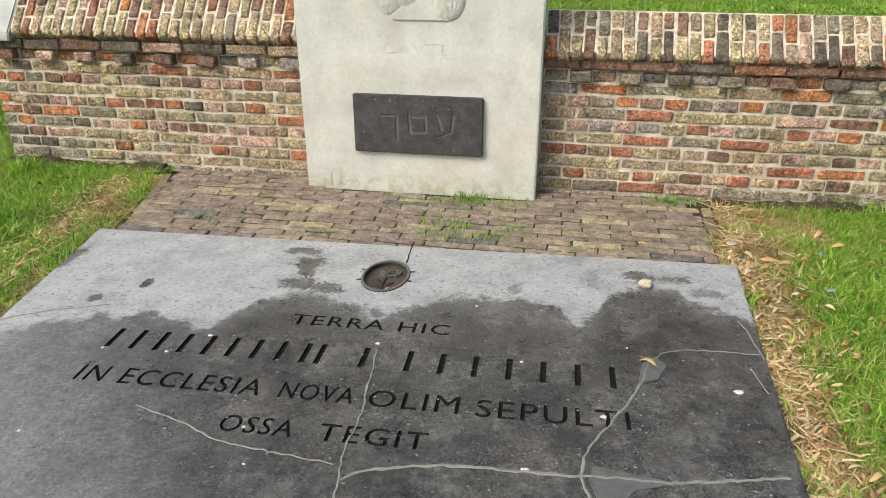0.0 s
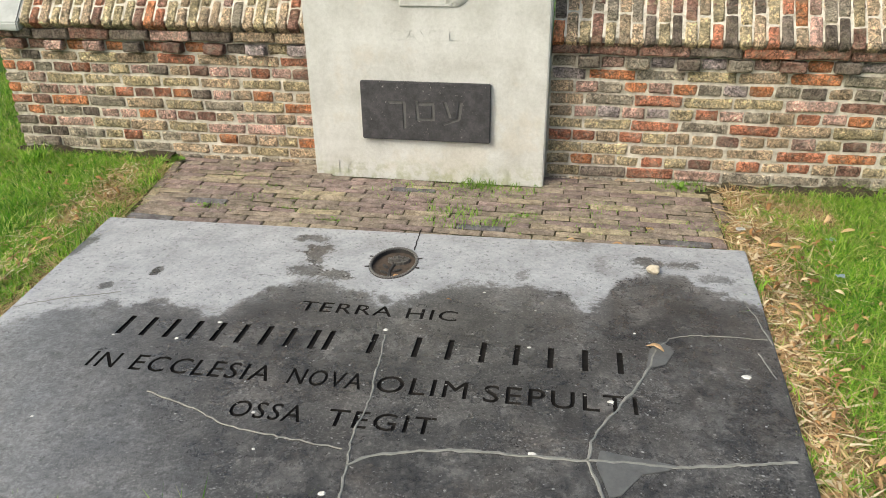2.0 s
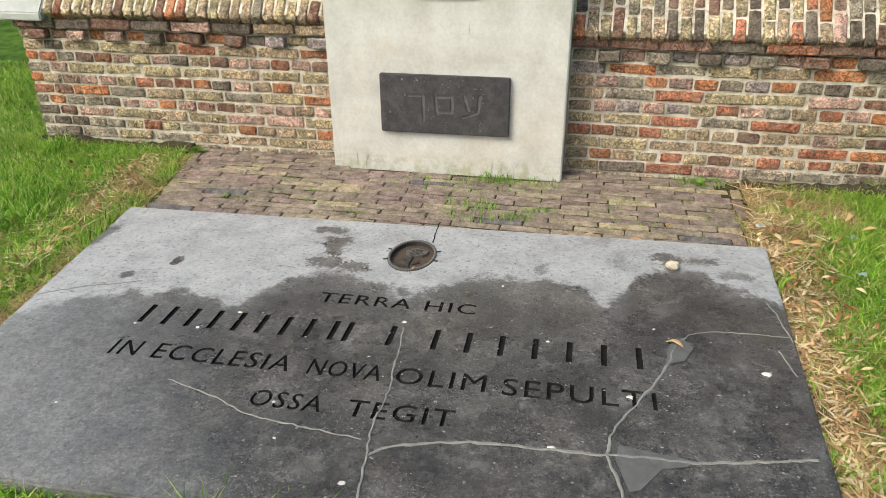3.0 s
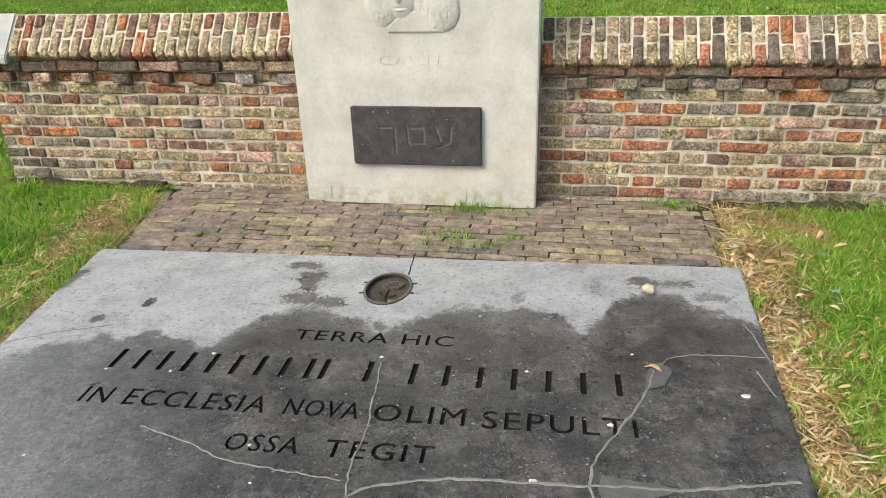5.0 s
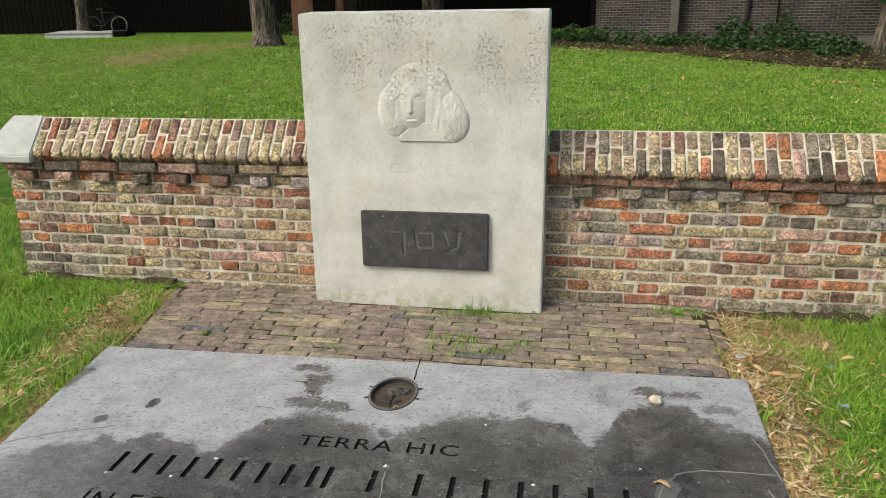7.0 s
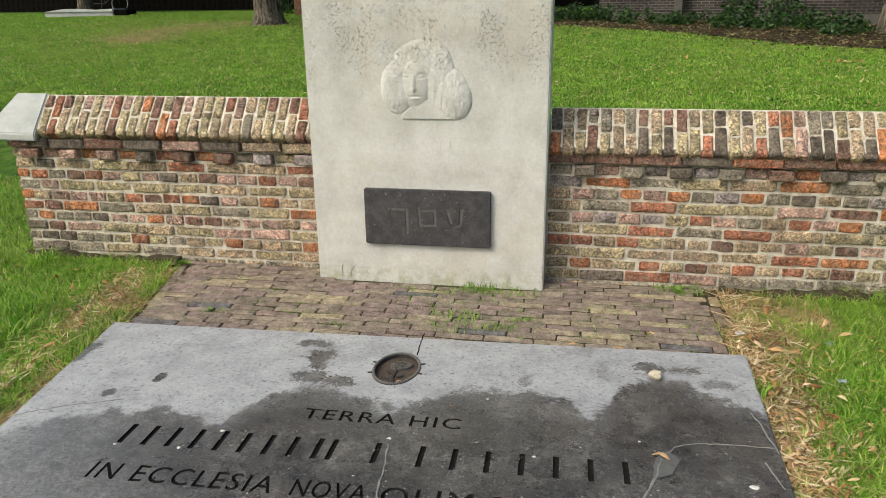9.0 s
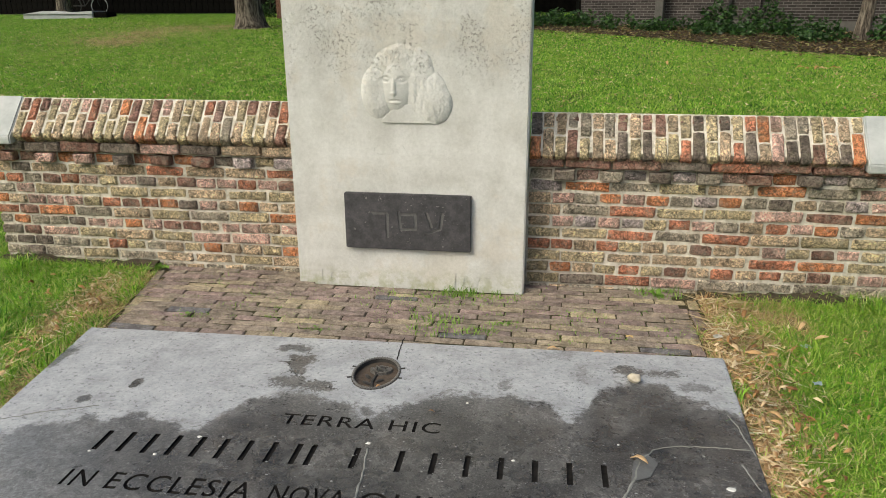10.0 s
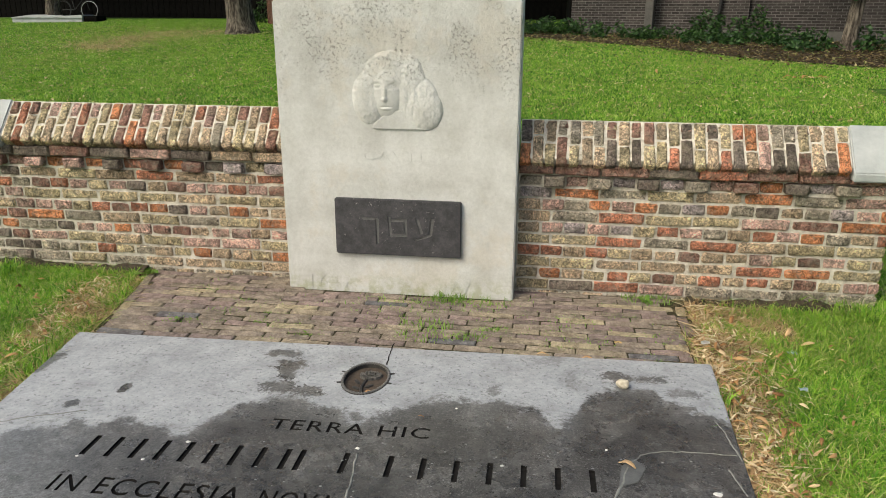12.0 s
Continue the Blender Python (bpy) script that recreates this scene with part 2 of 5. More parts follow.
    rough_grain = b.mix(1.0, b.ramp(b.noise(32, 8, 0.85), [(0.42, 0.68), (0.5, 1.0), (0.58, 1.35)]), b.ramp(b.noise(110, 8, 0.8), [(0.41, 0.6), (0.5, 1.0), (0.59, 1.45)]), "MULTIPLY")
    calm_grain = b.ramp(b.noise(70, 8, 0.8), [(0.40, 0.87), (0.5, 1.0), (0.60, 1.10)])
    col = b.mix(1.0, col, b.mix(wet, calm_grain, rough_grain), "MULTIPLY")
    speck = b.step(b.noise(130, 4, 0.75), 0.57, 0.63)
    patchy = b.step(b.noise(5, 5, 0.7), 0.40, 0.60)
    col = b.mix(b.math("MULTIPLY", b.math("MULTIPLY", speck, patchy), 0.6), col, (0.34, 0.33, 0.32))
    dark = b.step(b.noise(60, 4, 0.75), 0.58, 0.63)
    col = b.mix(b.math("MULTIPLY", dark, 0.55), col, (0.03, 0.03, 0.03))
    b.base(col)
    dry_r = b.ramp(b.noise(12, 4, 0.6), [(0.3, 0.55), (0.7, 0.75)])
    wet_r = b.ramp(b.noise(10, 6, 0.7), [(0.3, 0.16), (0.7, 0.40)])
    b.rough(b.mix(wet, dry_r, wet_r))
    b.bump(b.noise(30, 8, 0.8), 0.5, 0.005).bump(b.noise(160, 4, 0.75), 0.35, 0.002)
    return b.m


M_SLAB = slab_material()


def plain_stone(name, dark, light, scale=12, rough=0.7, bump=0.4, spec=0.4):
    b = Mat(name, rough, spec=spec)
    mid = tuple((p + q) / 2 for p, q in zip(dark, light))
    b.base(b.ramp(b.noise(scale, 6, 0.7), [(0.3, dark), (0.5, mid), (0.75, light)]))
    b.bump(b.noise(scale * 5, 5, 0.7), bump, 0.004)
    return b.m


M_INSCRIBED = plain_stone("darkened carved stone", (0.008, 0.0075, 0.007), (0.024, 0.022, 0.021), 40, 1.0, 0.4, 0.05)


def slate_material():
    b = Mat("black slate", 0.55, spec=0.4)
    col = b.ramp(b.noise(22, 7, 0.75), [(0.35, (0.035, 0.034, 0.038)), (0.5, (0.055, 0.053, 0.058)), (0.65, (0.085, 0.081, 0.086))])
    fleck = b.math("MULTIPLY", b.step(b.noise(70, 4, 0.7), 0.63, 0.67), b.step(b.noise(6, 4, 0.7), 0.48, 0.60))
    col = b.mix(b.math("MULTIPLY", fleck, 0.7), col, (0.36, 0.35, 0.33))
    b.base(col).bump(b.noise(60, 6, 0.75), 0.5, 0.004)
    return b.m


M_PLAQUE = slate_material()
M_PLAQUE_CUT = plain_stone("cut slate", (0.09, 0.088, 0.088), (0.17, 0.165, 0.16), 40, 0.7)
M_CAP = plain_stone("grey capstone", (0.34, 0.355, 0.35), (0.50, 0.515, 0.505), 9, 0.7)
M_FILL = plain_stone("grey crack mortar", (0.15, 0.15, 0.14), (0.27, 0.27, 0.25), 30, 0.8)
M_PATCH = plain_stone("dark mortar patch", (0.075, 0.077, 0.077), (0.14, 0.143, 0.142), 30, 0.5)
M_BRONZE = plain_stone("tarnished bronze", (0.018, 0.016, 0.015), (0.045, 0.041, 0.037), 60, 0.6)
M_DIRT = plain_stone("brown silt", (0.045, 0.032, 0.024), (0.10, 0.075, 0.055), 50, 0.85)
M_PEBBLE = plain_stone("pale pebble", (0.42, 0.36, 0.26), (0.62, 0.56, 0.45), 60, 0.8)


# ---- mesh helpers ----
def mesh_of(name, bm, *mats):
    me = bpy.data.meshes.new(name)
    bm.normal_update()
    bm.to_mesh(me)
    bm.free()
    for m in mats:
        me.materials.append(m)
    return me


def part(name, bm, material, parent, label=""):
    ob = new(name, mesh_of(name, bm, material))
    ob.parent = parent
    return tagged(ob, label)


def piece(name, mesh, parent, m):
    ob = new(name, mesh)
    ob.parent = parent
    ob.matrix_basis = m
    return ob


def box(x0, x1, y0, y1, z0, z1, bevel=0.0, segments=2):
    bm = bmesh.new()
    bmesh.ops.create_cube(bm, size=1.0)
    for v in bm.verts:
        v.co = Vector(((x0 + x1) / 2 + v.co.x * (x1 - x0), (y0 + y1) / 2 + v.co.y * (y1 - y0), (z0 + z1) / 2 + v.co.z * (z1 - z0)))
    if bevel:
        bmesh.ops.bevel(bm, geom=bm.edges[:], offset=bevel, segments=segments, affect="EDGES", profile=0.5)
    return bm


def prism(outline, axis, lo, hi):
    """A solid from a closed outline, pushed along an axis ('x', 'y' or 'z')."""
    bm = bmesh.new()
    place = {"x": lambda a, b, c: (c, a, b), "y": lambda a, b, c: (a, c, b), "z": lambda a, b, c: (a, b, c)}[axis]
    low = [bm.verts.new(place(a, b, lo)) for a, b in outline]
    top = [bm.verts.new(place(a, b, hi)) for a, b in outline]
    bm.faces.new(low)
    bm.faces.new(top)
    for i in range(len(low)):
        j = (i + 1) % len(low)
        bm.faces.new((low[i], low[j], top[j], top[i]))
    bmesh.ops.recalc_face_normals(bm, faces=bm.faces[:])
    return bm


def worn_brick(name, l, d, h, seed, material, wear=0.0065):
    """A brick with chamfered, uneven, chipped edges; origin at its middle. Its longer side across the plan gets the cross-cuts."""
    rng = random.Random(seed)
    along_y = d > l
    a, b = (d, l) if along_y else (l, d)
    bm = bmesh.new()
    c = 0.0035
    last = None
    for k, t in enumerate((-0.5, -0.5 + c / a, rng.uniform(-0.12, 0.12), 0.5 - c / a, 0.5)):
        end = k in (0, 4)
        shrink = c * 0.8 if end else 0.0
        y, z = b / 2 - shrink, h / 2 - shrink
        outline = [(-y + c, -z), (y - c, -z), (y, -z + c), (y, z - c), (y - c, z), (-y + c, z), (-y, z - c), (-y, -z + c)]
        row = []
        for p, q in outline:
            chip = rng.random() < 0.10
            j = wear * (0.9 if chip else 0.45)
            row.append(bm.verts.new((t * a + rng.uniform(-1, 1) * wear * 0.4, p + rng.uniform(-0.7, 0.5) * j * (1 if p > 0 else -1), q + rng.uniform(-1, 0.7) * j * (1 if q > 0 else -1))))
        if last:
            for i in range(8):
                n = (i + 1) % 8
                bm.faces.new((last[i], last[n], row[n], row[i]))
        else:
            bm.faces.new(row)
        last = row
    bm.faces.new(last)
    bmesh.ops.recalc_face_normals(bm, faces=bm.faces[:])
    if along_y:
        bm.transform(Matrix.Rotation(math.pi / 2, 4, "Z"))
    return mesh_of(name, bm, material)


def old_brick(name, l, d, h, seed, material, up=False):
    """A hand-made brick with rounded corners and an uneven, worn face on -y (on +z when up, its height then along y); origin at its middle."""
    rng = random.Random(seed)
    r = min(l, h) * 0.15
    ring = []
    for sx, sz, first in ((1, 1, 0), (-1, 1, 90), (-1, -1, 180), (1, -1, 270)):
        rr = r * rng.choice((0.6, 0.9, 1.0, 1.5))
        for step in (0, 45, 90):
            a = radians(first + step)
            ring.append(Vector((sx * (l / 2 - rr) + rr * math.cos(a) + rng.uniform(-0.0032, 0.0020), 0, sz * (h / 2 - rr) + rr * math.sin(a) + rng.uniform(-0.0028, 0.0020))))
        # a wavy middle on the long edges
        if sz == sx:
            ring.append(Vector((rng.uniform(-0.25, 0.25) * l, 0, sz * (h / 2 + rng.uniform(-0.004, 0.002)))))
    bm = bmesh.new()
    rows = []
    for y, inset, rough in ((d / 2, 0.0, 0.0), (-d / 2 + 0.008, 0.0, 0.0015), (-d / 2, 0.0065, 0.0022)):
        row = []
        for p in ring:
            q = p - Vector((math.copysign(min(inset, abs(p.x)), p.x), 0, math.copysign(min(inset, abs(p.z)), p.z)))
            row.append(bm.verts.new((q.x, y + rng.uniform(-rough, rough), q.z)))
        rows.append(row)
    n = len(ring)
    for a, b in zip(rows, rows[1:]):
        for i in range(n):
            bm.faces.new((a[i], a[(i + 1) % n], b[(i + 1) % n], b[i]))
    mid = bm.verts.new((rng.uniform(-0.2, 0.2) * l, -d / 2 + rng.uniform(-0.003, 0.002), rng.uniform(-0.1, 0.1) * h))
    for i in range(n):
        bm.faces.new((rows[2][i], rows[2][(i + 1) % n], mid))
    bm.faces.new(rows[0])
    bmesh.ops.recalc_face_normals(bm, faces=bm.faces[:])
    if up:
        bm.transform(Matrix.Rotation(-math.pi / 2, 4, "X"))
    return mesh_of(name, bm, material)


BRICK_STORE = {}


def brick_of(use, code, variant, l, d, h, up=False):
    """One shared mesh for each size, clay and variant."""
    key = (use, code, variant, round(l, 3), round(h, 3))
    if key not in BRICK_STORE:
        clay = COPE_CLAY if use == "cope" else WALL_CLAY
        BRICK_STORE[key] = old_brick("brick", l, d, h, sum(ord(c) for c in use + code) * 10 + variant, clay[code], up)
    return BRICK_STORE[key]


def lettering(text, x0, x1, base, cap, depth):
    """A solid of the words, spread from x0 to x1 on its base line, cap metres high, in the plane z = 0."""
    cu = bpy.data.curves.new("lettering", "FONT")
    cu.body, cu.extrude, cu.resolution_u, cu.space_character = text, 0.5, 3, 1.14
    cu.offset = 0.005
    ob = new("lettering", cu)
    me = bpy.data.meshes.new_from_object(ob.evaluated_get(bpy.context.evaluated_depsgraph_get()))
    bpy.data.objects.remove(ob)
    bm = bmesh.new()
    bm.from_mesh(me)
    bmesh.ops.remove_doubles(bm, verts=bm.verts[:], dist=1e-5)
    xs, ys = [v.co.x for v in bm.verts], [v.co.y for v in bm.verts]
    high = max(ys)
    for v in bm.verts:
        v.co = Vector((x0 + (v.co.x - min(xs)) / (max(xs) - min(xs)) * (x1 - x0), base + v.co.y / high * cap, v.co.z * 2 * depth))
    return bm


def merge(target, source, m=Matrix()):
    me = bpy.data.meshes.new("tmp")
    source.transform(m)
    source.to_mesh(me)
    source.free()
    target.from_mesh(me)
    bpy.data.meshes.remove(me)


def carve(ob, cutter_bm, material):
    """Cuts a solid into a mesh object and lines the cut with a material."""
    cut = new("cutter", mesh_of("cutter", cutter_bm, material))
    mod = ob.modifiers.new("carve", "BOOLEAN")
    mod.operation, mod.solver, mod.object, mod.material_mode = "DIFFERENCE", "EXACT", cut, "TRANSFER"
    mod.use_self = True
    bpy.context.view_layer.update()
    me = bpy.data.meshes.new_from_object(ob.evaluated_get(bpy.context.evaluated_depsgraph_get()))
    ob.modifiers.clear()
    ob.data = me
    bpy.data.objects.remove(cut)


# ---- ground ----
def ground_z(x, y):
    """Level in front of the wall, rising gently behind it."""
    return 0.0 if y < 0.6 else 0.042 * (min(y, 26) - 0.6)


def build_ground():
    xs = [-300, -100, -50, -30, -20, -14, -10, -7, -5, -4, -3, -2, -1, 0, 1, 2, 3, 4, 5, 7, 10, 14, 20, 30, 50, 100, 300]
    ys = [-300, -100, -40, -20, -10, -6, -4, -3, -2, -1, 0, 0.6, 2, 4, 6, 8, 10, 12, 14, 16, 18, 20, 23, 26, 40, 100, 300]
    bm = bmesh.new()
    grid = [[bm.verts.new((x, y, ground_z(x, y) - 0.012)) for x in xs] for y in ys]
    for j in range(len(ys) - 1):
        for i in range(len(xs) - 1):
            bm.faces.new((grid[j][i], grid[j][i + 1], grid[j + 1][i + 1], grid[j + 1][i]))
    ob = new("ground", mesh_of("ground", bm, M_SOIL))
    tagged(ob, "earth and mown turf round the grave and behind the wall", "ground", kind="structure")


build_ground()

# ---- brick wall ----
WALL_Y, WALL_BACK, COURSE, WALL_TOP = 0.135, 0.335, 0.0572, 0.642
LIP_Y, LIP_Z, RIDGE_Y, RIDGE_Z = 0.085, 0.662, 0.235, 0.845

# clays course by course, from the lip down: stretchers and headers in turn
WEST_CLAY = ["bddbdpdkk", "kbbpopodrbobdmym", "kdkykrkkr", "orgbrpypdkbpprpb", "gpyyyykyy", "okpppyrbrodpkokk",
             "rbogkygyo", "goggdppopbbkppkp", "dbpykyppy", "gddggyrygkyokkyo", "gdgygkkyk", "dgdggkgdggkgkgkg"]
EAST_CLAY = ["bbbdrbbb", "gdpgmdmgpbodmgpd", "mogykogp", "kpgopogmogdkgmpo", "kgryypbo", "kpmpmyrpgkrpogkr",
             "yyrgrkyy", "rrkrykkbkkpybpyk", "yykkkroy", "yokyrybkrkrkbypp", "ydrpgggg", "gkgkggdgkgdggdgg"]


def build_wall(name, x0, x1, label, outer, stretchers, headers, clays):
    """outer: -1 where the free end looks to -x, 1 where it looks to +x; the joints of both kinds of course are given."""
    rng = random.Random(int(outer) + 7)
    core = box(x0 + (0.014 if outer < 0 else -0.002), x1 - (0.014 if outer > 0 else -0.002), WALL_Y + 0.009, WALL_BACK, -0.1, WALL_TOP)
    wall = new(name, mesh_of(name, core, M_MORTAR))
    tagged(wall, label, "wall", kind="structure")
    free = x0 if outer < 0 else x1
    for k, row in enumerate(clays):
        z = WALL_TOP - COURSE * (k + 0.5)
        joints = stretchers if k % 2 == 0 else headers
        for n, (a, b) in enumerate(zip(joints, joints[1:])):
            long = b - a > 0.15
            length = 0.204 if long else 0.097
            proud = rng.uniform(-0.005, 0.004)
            if k == 0:
                proud += 0.030
            elif k == 1 and n % 2:
                proud += 0.034
            lift = rng.uniform(-0.002, 0.002)
            m = pose((a + b) / 2 + rng.uniform(-0.002, 0.002), WALL_Y + 0.03 - proud, z + lift, rng.uniform(-1.5, 1.5), rng.uniform(-1.2, 1.2), rng.uniform(-1.5, 1.5))
            fit = (b - a - 0.0082) / length * rng.uniform(0.965, 1.015)
            piece("brick", brick_of("wall", row[n], rng.randrange(4), length, 0.06, COURSE - 0.0080), wall, m @ Matrix.Diagonal((fit, 1, rng.uniform(0.93, 1.04), 1)))
        if k:
            for e in range(2):
                m = pose(free - outer * 0.029, WALL_Y + 0.112 + 0.1 * e - 0.05 * (e == 0) * (k % 2), z, 0, 0, 90 * outer)
                piece("brick", brick_of("wall", rng.choice("gkbpd"), e, 0.097, 0.06, COURSE - 0.0080), wall, m)
    return wall


# ---- coping ----
SLOPE = math.atan2(RIDGE_Z - LIP_Z, RIDGE_Y - LIP_Y)
SLOPE_LEN = math.hypot(RIDGE_Z - LIP_Z, RIDGE_Y - LIP_Y)
def build_coping(name, x0, x1, label, lower, upper, turn_first):
    rng = random.Random(int(x0 * 100))
    core = prism([(LIP_Y + 0.045, LIP_Z - 0.020), (LIP_Y + 0.020, LIP_Z + 0.024), (RIDGE_Y, RIDGE_Z), (2 * RIDGE_Y - LIP_Y - 0.020, LIP_Z + 0.024), (2 * RIDGE_Y - LIP_Y - 0.045, LIP_Z - 0.020), (WALL_BACK, WALL_TOP), (WALL_Y - 0.02, WALL_TOP)], "x", x0, x1)
    coping = new(name, mesh_of(name, core, M_MORTAR))
    tagged(coping, label, "wall coping", kind="structure")
    count = len(lower)
    pitch = (x1 - x0) / count
    for i in range(count):
        for side in (1, -1):
            first = 0.62 if i % 2 == turn_first else 0.45
            first += rng.uniform(-0.04, 0.04)
            for lo, hi in ((0.0, first), (first, 1.0)):
                mid = (lo + hi) / 2 * SLOPE_LEN
                rise = -0.020 + rng.uniform(-0.003, 0.003)
                y = LIP_Y + mid * math.cos(SLOPE) - rise * math.sin(SLOPE)
                z = LIP_Z + mid * math.sin(SLOPE) + rise * math.cos(SLOPE)
                size = 0.60 if hi - lo > 0.5 else 0.40
                fit_len = ((hi - lo) * SLOPE_LEN - 0.007) / (size * SLOPE_LEN - 0.007)
                code = (upper if lo else lower)[i] if side > 0 else rng.choice("ykgbd")
                turn = math.degrees(SLOPE) + rng.uniform(-2, 2)
                m = pose(x0 + (i + 0.5) * pitch + rng.uniform(-0.002, 0.002), y if side > 0 else 2 * RIDGE_Y - y, z, turn if side > 0 else -turn, 0, rng.uniform(-1.5, 1.5))
                piece("brick", brick_of("cope", code, rng.randrange(4), 0.0468, 0.055, size * SLOPE_LEN - 0.007, True), coping, m @ Matrix.Diagonal((rng.uniform(0.93, 1.05), fit_len, 1, 1)))
    return coping


def build_capstone(x0, x1, outer):
    """A hipped end stone; outer: the side on which its hip falls."""
    a, b = (x0, x1) if outer > 0 else (x1, x0)
    f, k, zb, zl, zr = LIP_Y - 0.006, 2 * RIDGE_Y - LIP_Y + 0.006, LIP_Z - 0.035, LIP_Z + 0.004, RIDGE_Z + 0.010
    bm = bmesh.new()
    tip = b - outer * 0.13
    rows = [[(a, f, zb), (a, k, zb), (b, k, zb), (b, f, zb)], [(a, f, zl), (a, k, zl), (b, k, zl), (b, f, zl)]]
    lo = [bm.verts.new(c) for c in rows[0]]
    hi = [bm.verts.new(c) for c in rows[1]]
    r0, r1 = bm.verts.new((a, RIDGE_Y, zr)), bm.verts.new((tip, RIDGE_Y, zr))
    bm.faces.new(lo)
    for i in range(4):
        j = (i + 1) % 4
        if i == 0:
            bm.faces.new((lo[0], lo[1], hi[1], r0, hi[0]))
        else:
            bm.faces.new((lo[i], lo[j], hi[j], hi[i]))
    bm.faces.new((hi[0], hi[3], r1, r0))
    bm.faces.new((hi[1], hi[2], r1, r0))
    bm.faces.new((hi[2], hi[3], r1))
    bmesh.ops.recalc_face_normals(bm, faces=bm.faces[:])
    bmesh.ops.bevel(bm, geom=bm.edges[:], offset=0.006, segments=2, affect="EDGES")
    ob = new("capstone", mesh_of("capstone", bm, M_CAP))
    return tagged(ob, "smooth pale grey hipped capstone ending the brick coping", "capstone", "capstones of the wall")


# ---- stele ----
STELE_W, STELE_H, STELE_D = 1.10, 1.348, 0.20


def build_stele():
    bm = bmesh.new()
    bmesh.ops.create_cube(bm, size=1.0)
    for v in bm.verts:
        v.co = Vector((STELE_W / 2 + v.co.x * STELE_W, STELE_D / 2 + v.co.y * STELE_D, -0.05 if v.co.z < 0 else STELE_H + (0.012 if v.co.y > 0 else 0.0)))
    bmesh.ops.bevel(bm, geom=bm.edges[:], offset=0.006, segments=2, affect="EDGES")
    ob = new("gravestone", mesh_of("gravestone", bm, M_LIME))
    cut = bmesh.new()
    face = pose(0, 0, 0, 90)
    for words, x0, x1, base, cap in (("CAVTE", 0.400, 0.700, 0.652, 0.046), ("1632", 0.118, 0.318, 0.014, 0.066), ("1677", 0.775, 0.960, 0.014, 0.070)):
        merge(cut, lettering(words, x0, x1, base, cap, 0.003), face)
    carve(ob, cut, M_LIME)
    return tagged(ob, "upright pale limestone gravestone with pitted top standing in the wall", "gravestone")


WALL_LABEL = "low old brick wall of mixed red, yellow and grey bricks"
COPING_LABEL = "sloped coping of mossy bricks set on edge along the wall"
west_stretchers = [-1.72, -1.59] + [-1.48 + 0.2148 * i for i in range(7)] + [-0.004]
west_headers = [-1.72] + [-1.6406 + 0.1074 * i for i in range(15)] + [-0.004]
east_stretchers = [1.104] + [1.264 + 0.2137 * i for i in range(8)]
east_headers = [1.104] + [1.2135 + 0.1067 * i for i in range(15)] + [2.76]
west_wall = build_wall("wall_west", -1.72, -0.004, WALL_LABEL, -1, west_stretchers, west_headers, WEST_CLAY)
build_wall("wall_east", 1.104, 2.76, WALL_LABEL, 1, east_stretchers, east_headers, EAST_CLAY)
west_coping = build_coping("coping_west", -1.52, -0.004, COPING_LABEL, "yrkykykbyyyborykykkkgkyykbk", "brbypyprpyobybpkyyrpkybkbrk", 0)
east_coping = build_coping("coping_east", 1.104, 2.54, COPING_LABEL, "okybykkdydyyrdykrdkpddbkdo", "dkkggkgbkbbkydydyropggykky", 1)
west_cap = build_capstone(-1.83, -1.522, -1)
east_cap = build_capstone(2.542, 2.85, 1)
west_wall.location.z = 0.012
for ob in (west_coping, west_cap):
    ob.location.z = 0.012
for ob in (east_coping, east_cap):
    ob.location.z = -0.020
stele = build_stele()


# ---- plaque ----
def build_plaque():
    rng = random.Random(4)
    bm = box(0.254, 0.851, -0.024, 0.002, 0.204, 0.474)
    bmesh.ops.bevel(bm, geom=bm.edges[:], offset=0.004, segments=2, affect="EDGES")
    for v in bm.verts:
        v.co += Vector((rng.uniform(-1, 1), 0, rng.uniform(-1, 1))) * 0.001
    ob = new("plaque", mesh_of("plaque", bm, M_PLAQUE, M_PLAQUE_CUT))
    strokes = [
        [(0.378, 0.386), (0.458, 0.386), (0.466, 0.376), (0.390, 0.372)], [(0.448, 0.380), (0.466, 0.376), (0.464, 0.262), (0.450, 0.256)],
        [(0.506, 0.392), (0.520, 0.392), (0.528, 0.304), (0.512, 0.304)], [(0.522, 0.384), (0.598, 0.386), (0.596, 0.372), (0.522, 0.370)],
        [(0.582, 0.376), (0.598, 0.376), (0.600, 0.300), (0.584, 0.304)], [(0.526, 0.312), (0.596, 0.314), (0.600, 0.300), (0.512, 0.298)],
        [(0.636, 0.392), (0.652, 0.390), (0.676, 0.318), (0.662, 0.314)], [(0.708, 0.392), (0.728, 0.390), (0.716, 0.310), (0.702, 0.316)],
        [(0.716, 0.324), (0.712, 0.306), (0.638, 0.280), (0.634, 0.288)],
    ]
    cut = bmesh.new()
    for s in strokes:
        merge(cut, prism(s, "y", -0.05, -0.019))
    carve(ob, cut, M_PLAQUE_CUT)
    ob.parent = stele
    return tagged(ob, "black slate plaque with three carved letters")


build_plaque()


